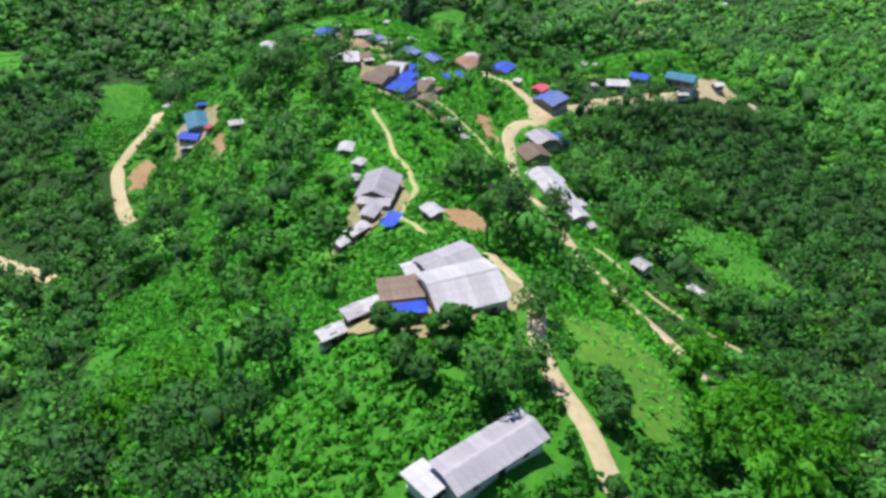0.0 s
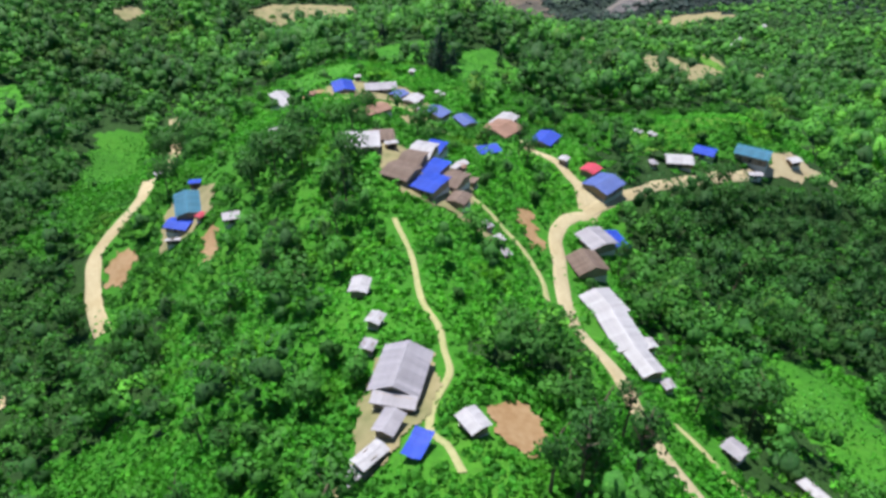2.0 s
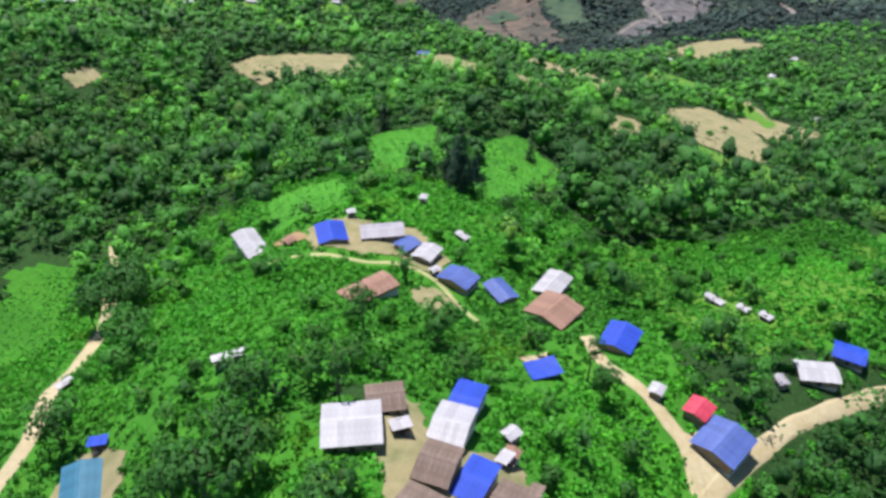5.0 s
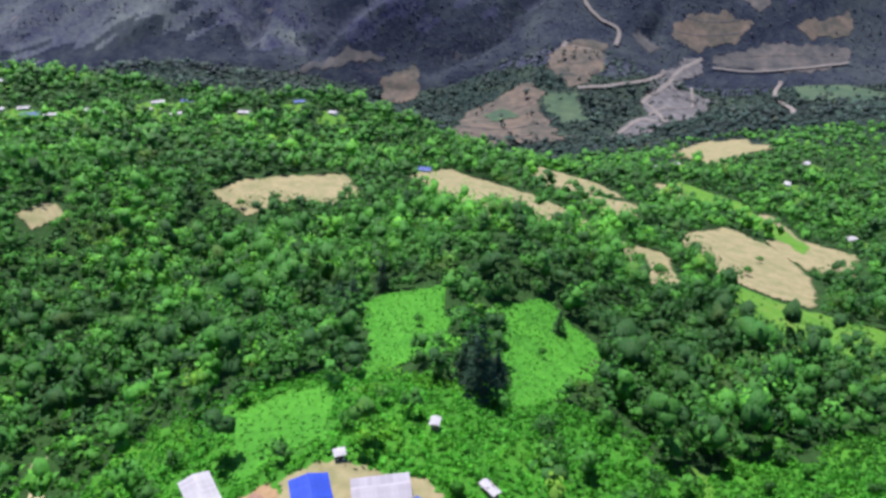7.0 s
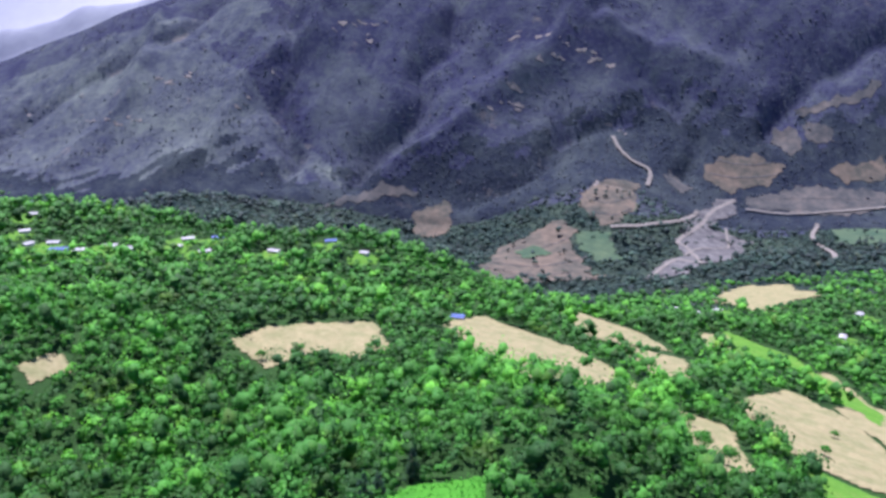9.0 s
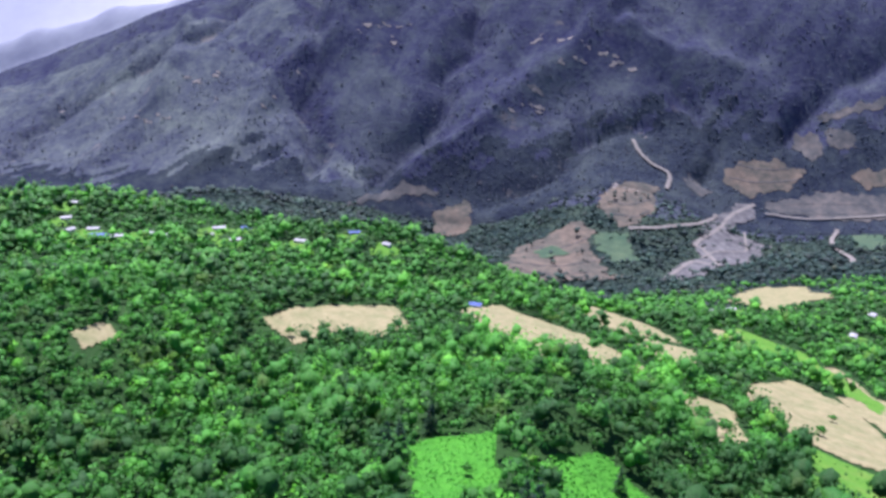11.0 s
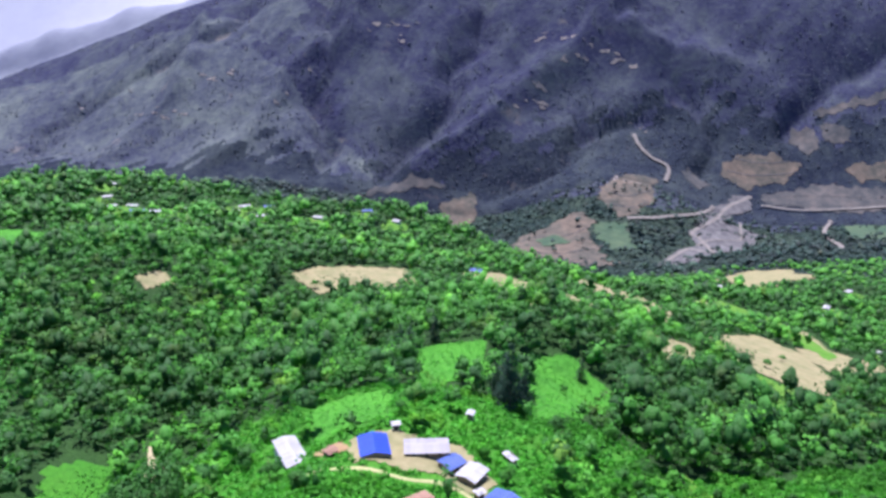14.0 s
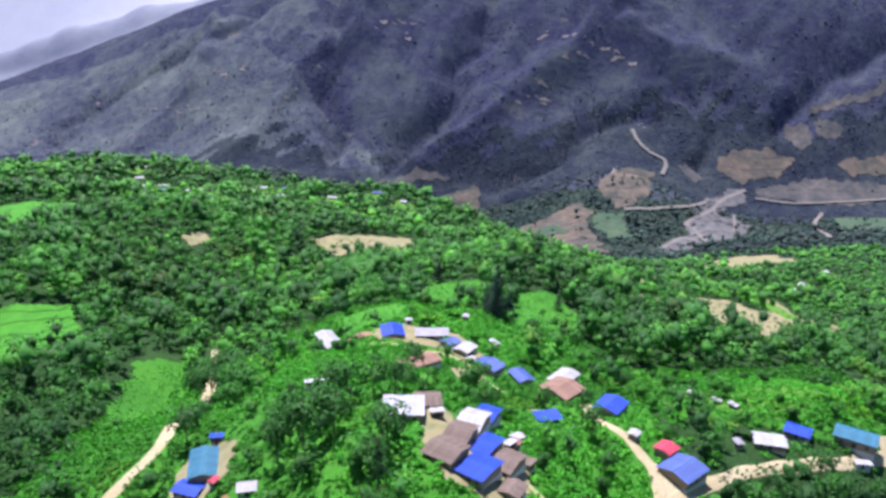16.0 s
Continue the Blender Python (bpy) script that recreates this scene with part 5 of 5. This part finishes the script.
for x, y, s in ((-13, 304, 1.25), (-17, 311, 0.7), (-8, 316, 0.65), (-15, 320, 0.8), (-53, 352, 1.0), (-50, 356, 0.9), (-43, 372, 0.7), (12, 352, 0.6)):
    plant(CONIFER[0], x, y, s)
for x, y, s in ((31, 48, 1.1), (26, 45, 0.9), (36, 58, 1.1), (42, 62, 1.1), (33, 66, 1.0), (46, 72, 1.1), (38, 74, 0.9), (29, 38, 1.0), (52, 66, 1.1), (40, 48, 1.0), (48, 56, 1.0), (-32, 62, 1.0), (-26, 68, 0.9), (-38, 70, 1.1), (-36, 56, 1.0), (-46, 66, 1.0)):
    plant(CLUMP[int(s > 1.0)], x, y, s)

for x, y, s in ((-128, 496, 0.8), (-112, 506, 0.7), (-80, 514, 0.7), (62, 470, 0.9), (118, 468, 0.7), (138, 500, 0.6), (58, 440, 1.2), (64, 428, 1.1), (84, 400, 0.6), (110, 410, 0.5), (-30, 345, 0.5), (5, 335, 0.5)):
    plant(BROAD[1], x, y, s)


def tarpaulin(x, y, heading, length, width, label):
    """A sheet of blue plastic spread on poles, sagging between its corners."""
    top = new("tarpaulin")
    px, py = x * U, y * U
    top.matrix_world = pose(px, py, float(ground(px, py)), 0, 0, heading)
    tagged(top, label, "tarpaulin")
    HOUSES.append((px, py, radians(heading), length / 2 + 1, width / 2 + 1.5))
    n = 9
    X, Y = np.meshgrid(np.linspace(-1, 1, n), np.linspace(-1, 1, n))
    Z = 1.5 + 0.25 * (np.abs(X * Y)) + 0.06 * np.sin(X * 7 + Y * 4) - 0.1 * (1 - X ** 2) * (1 - Y ** 2)
    up = np.stack([X * length / 2, Y * width / 2, Z], -1).reshape(-1, 3)
    part_of("sheet", mesh_from("sheet", up, grid_faces(n, n), [BLUE]), None, top)
    for sx in (-1, 1):
        for sy in (-1, 1):
            bm = bmesh.new()
            limb(bm, (sx * length * 0.47, sy * width * 0.47, -1.2), (sx * length * 0.47, sy * width * 0.47, 1.62), 0.05, 0.04)
            part("pole", bm, BARK, top)


tarpaulin(-8.4, 96.6, 70, 5.6, 3.2, "bright blue tarpaulin spread on short poles")
tarpaulin(3.4, 218, 20, 8.0, 6.0, "wide bright blue tarpaulin among shrubs")


def grove(n, x0, x1, y0, y1, protos, lo, hi, wooded):
    """Single trees spread over a stretch of the plan."""
    done = 0
    for _ in range(n * 12):
        x, y = random.uniform(x0, x1), random.uniform(y0, y1)
        px, py = np.array([x * U]), np.array([y * U])
        if random.random() > (woodiness(px / U, py / U)[0] if wooded else 1.0) or not clear_of(px, py, 3.6, 2.4)[0]:
            continue
        if min((px[0] - a) ** 2 + (py[0] - b) ** 2 for a, b in TREES) < 20:
            continue
        plant(random.choice(protos), x, y, random.uniform(lo, hi))
        done += 1
        if done >= n:
            break


grove(9, -34, -18, 36, 56, BROAD[2:3], 0.6, 0.9, False)
grove(58, -75, 70, 40, 140, BROAD, 0.55, 1.15, True)
grove(52, -95, 85, 130, 240, BROAD, 0.55, 1.2, True)
grove(20, -60, 60, 60, 240, SLIM, 0.6, 0.95, True)
grove(36, -60, 60, 40, 280, SMALL, 0.8, 1.5, False)
grove(30, 40, 110, 232, 300, SMALL, 0.8, 1.4, False)
grove(22, -70, 60, 250, 330, BROAD, 0.5, 0.9, False)


def wood(name, x0, x1, y0, y1, step, mat, label, count, shape, faces, tall, share, blades=0, size=0.5, near_gap=3.6, core=1.0, stray=0.0, most=2.5):
    """Woodland: heaped crowns, with loose leaf clumps round them where the camera comes near."""
    x, y = scatter(x0 * U, x1 * U, y0 * U, y1 * U, step)
    ok = in_view(x, y)
    x, y = x[ok], y[ok]
    ok = rng.uniform(size=len(x)) < woodiness(x / U, y / U) * share
    x, y = x[ok], y[ok]
    ok = clear_of(x, y, near_gap, near_gap) | (rng.uniform(size=len(x)) < stray)
    x, y = x[ok], y[ok]
    grow = np.clip(rng.lognormal(-0.10, 0.50, len(x)), 0.4, 2.5) * (1 + 0.40 * wave(x, y, 28) + 0.25 * wave(x, y, 11, 5.0))
    grow = np.clip(grow, 0.62, most)
    h, r = tall * grow, step * 0.72 * grow ** 0.6 * rng.uniform(0.85, 1.2, len(x))
    z = ground(x, y) - 0.4
    tone = np.clip(0.36 + 0.30 * wave(x, y, 45, 2.0) + 0.14 * wave(x, y, 14, 3.0) + rng.normal(0, 0.20, len(x)), 0, 0.9)
    for poly in STANDS:
        tone = np.where(inside(x / U, y / U, poly), np.maximum(tone - 0.11, 0), tone)
    pointed = np.clip(wave(x, y, 60, 6.0) * 1.5 + rng.normal(0, 0.5, len(x)), 0, 1)
    v, nrm, tri, owner = lumps(x, y, z, h * (0.3 + 0.7 * core), r * core, count, shape, faces, pointed=pointed)
    # inner masses get a darker tone, as painted shade inside the crown
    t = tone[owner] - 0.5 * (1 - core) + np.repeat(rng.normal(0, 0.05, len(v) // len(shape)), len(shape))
    if blades:
        bv, bn = crowns(x, y, z, h, r * 1.04, 6, blades // 6, size, low=0.12)
        q = np.arange(len(bv)).reshape(-1, 4) + len(v)
        tri = np.vstack([tri, q[:, [0, 1, 2]], q[:, [0, 2, 3]]])
        t = np.concatenate([t, np.repeat(tone, (blades // 6) * 24)])
        v, nrm = np.vstack([v, bv]), np.vstack([nrm, bn])
    return canopy(name, v, nrm, tri, t, mat, label)


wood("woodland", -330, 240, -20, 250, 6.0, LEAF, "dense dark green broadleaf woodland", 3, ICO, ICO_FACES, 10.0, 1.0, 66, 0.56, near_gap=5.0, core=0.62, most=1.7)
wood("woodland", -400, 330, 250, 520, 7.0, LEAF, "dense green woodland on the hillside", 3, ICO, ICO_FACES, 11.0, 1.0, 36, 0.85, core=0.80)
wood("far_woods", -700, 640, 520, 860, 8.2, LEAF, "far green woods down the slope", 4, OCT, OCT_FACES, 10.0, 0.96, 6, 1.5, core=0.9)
wood("far_woods", 90, 760, 860, 1110, 10.5, LEAF, "green woods round a far knoll", 3, OCT, OCT_FACES, 9.0, 0.85)
wood("valley_woods", -800, 90, 860, 1590, 12.0, SHADED_LEAF, "woods on the valley floor, darkened for cloud shade and haze", 3, OCT, OCT_FACES, 10.0, 0.8, stray=0.05)
wood("valley_woods", 90, 900, 1110, 1590, 12.0, SHADED_LEAF, "woods round the river, darkened for cloud shade and haze", 3, OCT, OCT_FACES, 10.0, 0.8, stray=0.08)


def mountain_woods():
    """Stands of trees over the far mountainside, thick in the gullies and thin on the ribs."""
    x, y = scatter(-1700 * U, 1300 * U, 1590 * U, 2300 * U, 11.5)
    thick = 0.30 + 0.5 * (y < (1740 + 180 * ramp01(x / U, -100, 250)) * U) * (x > -420 * U) + 0.45 * wave(x, y, 120, 1.0) + 0.35 * wave(x, y, 45, 4.0)
    for rise, half, pts in SPURS:
        if rise < 0:
            thick = thick + 0.7 * np.exp(-off_line(x / U, y / U, pts) / 45)
    ok = (rng.uniform(size=len(x)) < np.clip(thick, 0.04, 0.85)) & (clear_of(x, y, 3.6, 2.6) | (rng.uniform(size=len(x)) < 0.07))
    x, y = x[ok], y[ok]
    grow = np.clip(rng.lognormal(-0.1, 0.35, len(x)), 0.5, 1.8)
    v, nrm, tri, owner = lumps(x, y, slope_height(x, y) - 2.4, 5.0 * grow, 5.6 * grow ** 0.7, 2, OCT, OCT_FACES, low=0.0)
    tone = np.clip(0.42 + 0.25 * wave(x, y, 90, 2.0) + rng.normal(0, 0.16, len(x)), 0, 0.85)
    return canopy("mountain_woods", v, nrm, tri, tone[owner], HAZEWOOD, "blue-green woods on the far mountainside, haze put into the leaf colour")


mountain_woods()


def shrubs(name, x0, x1, y0, y1, step, lobes, per_lobe, size, tall, keep, label, mat=SHRUB, patches=True):
    x, y = scatter(x0 * U, x1 * U, y0 * U, y1 * U, step)
    ok = in_view(x, y)
    x, y = x[ok], y[ok]
    ok = (rng.uniform(size=len(x)) < keep * np.clip(1.15 - woodiness(x / U, y / U), 0, 1))
    x, y = x[ok], y[ok]
    ok = clear_of(x, y, 1.2, 0.5, patches)
    x, y = x[ok], y[ok]
    grow = rng.uniform(0.5, 1.3, len(x)) * (1 + 0.45 * wave(x, y, 9, 7.0))
    h, r = tall * grow, step * rng.uniform(0.6, 1.0, len(x))
    blades = crowns(x, y, ground(x, y) - 0.2, h, r, lobes, per_lobe, size, low=0.0)
    tone = np.clip(0.42 + 0.22 * wave(x, y, 18, 4.0) + 0.22 * wave(x, y, 41, 8.0) + rng.normal(0, 0.09, len(x)), 0, 0.85)
    return foliage(name, blades, np.repeat(tone, lobes * per_lobe), mat, label, "shrubs")


shrubs("undergrowth", -60, 60, 22, 112, 1.7, 3, 8, 0.42, 1.3, 1.0, "leafy bright green undergrowth on the spur")
shrubs("shrubs", -130, 120, 100, 330, 2.3, 3, 7, 0.50, 1.5, 1.0, "lush bright green shrubs on the ridge")


def crops(polys, step, label):
    """Low rows of leafy plants over the green fields."""
    xs, ys = [], []
    for poly in polys:
        p = np.array(poly, float) * U
        x, y = scatter(*np.stack([p.min(0), p.max(0)], 1).ravel(), step)
        ok = inside(x, y, p)
        xs.append(x[ok]), ys.append(y[ok])
    x, y = np.concatenate(xs), np.concatenate(ys)
    ok = clear_of(x, y, 0.5, 0.5, False) & (rng.uniform(size=len(x)) < 0.75 + 0.3 * wave(x, y, 9, 1.0))
    x, y = x[ok], y[ok]
    grow = rng.uniform(0.5, 1.4, len(x)) * (1 + 0.4 * wave(x, y, 7, 2.0))
    v, nrm, tri, owner = lumps(x, y, ground(x, y) + 0.1, 0.9 * grow, step * rng.uniform(0.4, 0.75, len(x)), 2, OCT, OCT_FACES, low=0.0)
    tone = np.clip(0.5 + 0.2 * wave(x, y, 14, 4.0) + rng.normal(0, 0.14, len(x)), 0, 0.9)
    return canopy("crops", v, nrm, tri, tone[owner], SHRUB, label, "crops")


crops([[(-50, 366), (-24, 372), (-17, 330), (-40, 304)], [(-8, 362), (12, 368), (24, 350), (20, 326), (-6, 300)], [(-72, 300), (-48, 303), (-44, 282), (-60, 273)], [(-127, 293), (-140, 267), (-125, 231), (-120, 255)], [(52, 149), (72, 155), (82, 124), (68, 112), (60, 132)],
       [(33, 298), (46, 267), (62, 261), (112, 308), (120, 285), (70, 237), (40, 227), (29, 252)], [(13, 61), (30, 84), (30, 60), (22, 42), (16, 46)]], 1.7, "low bright green crops on the fields")
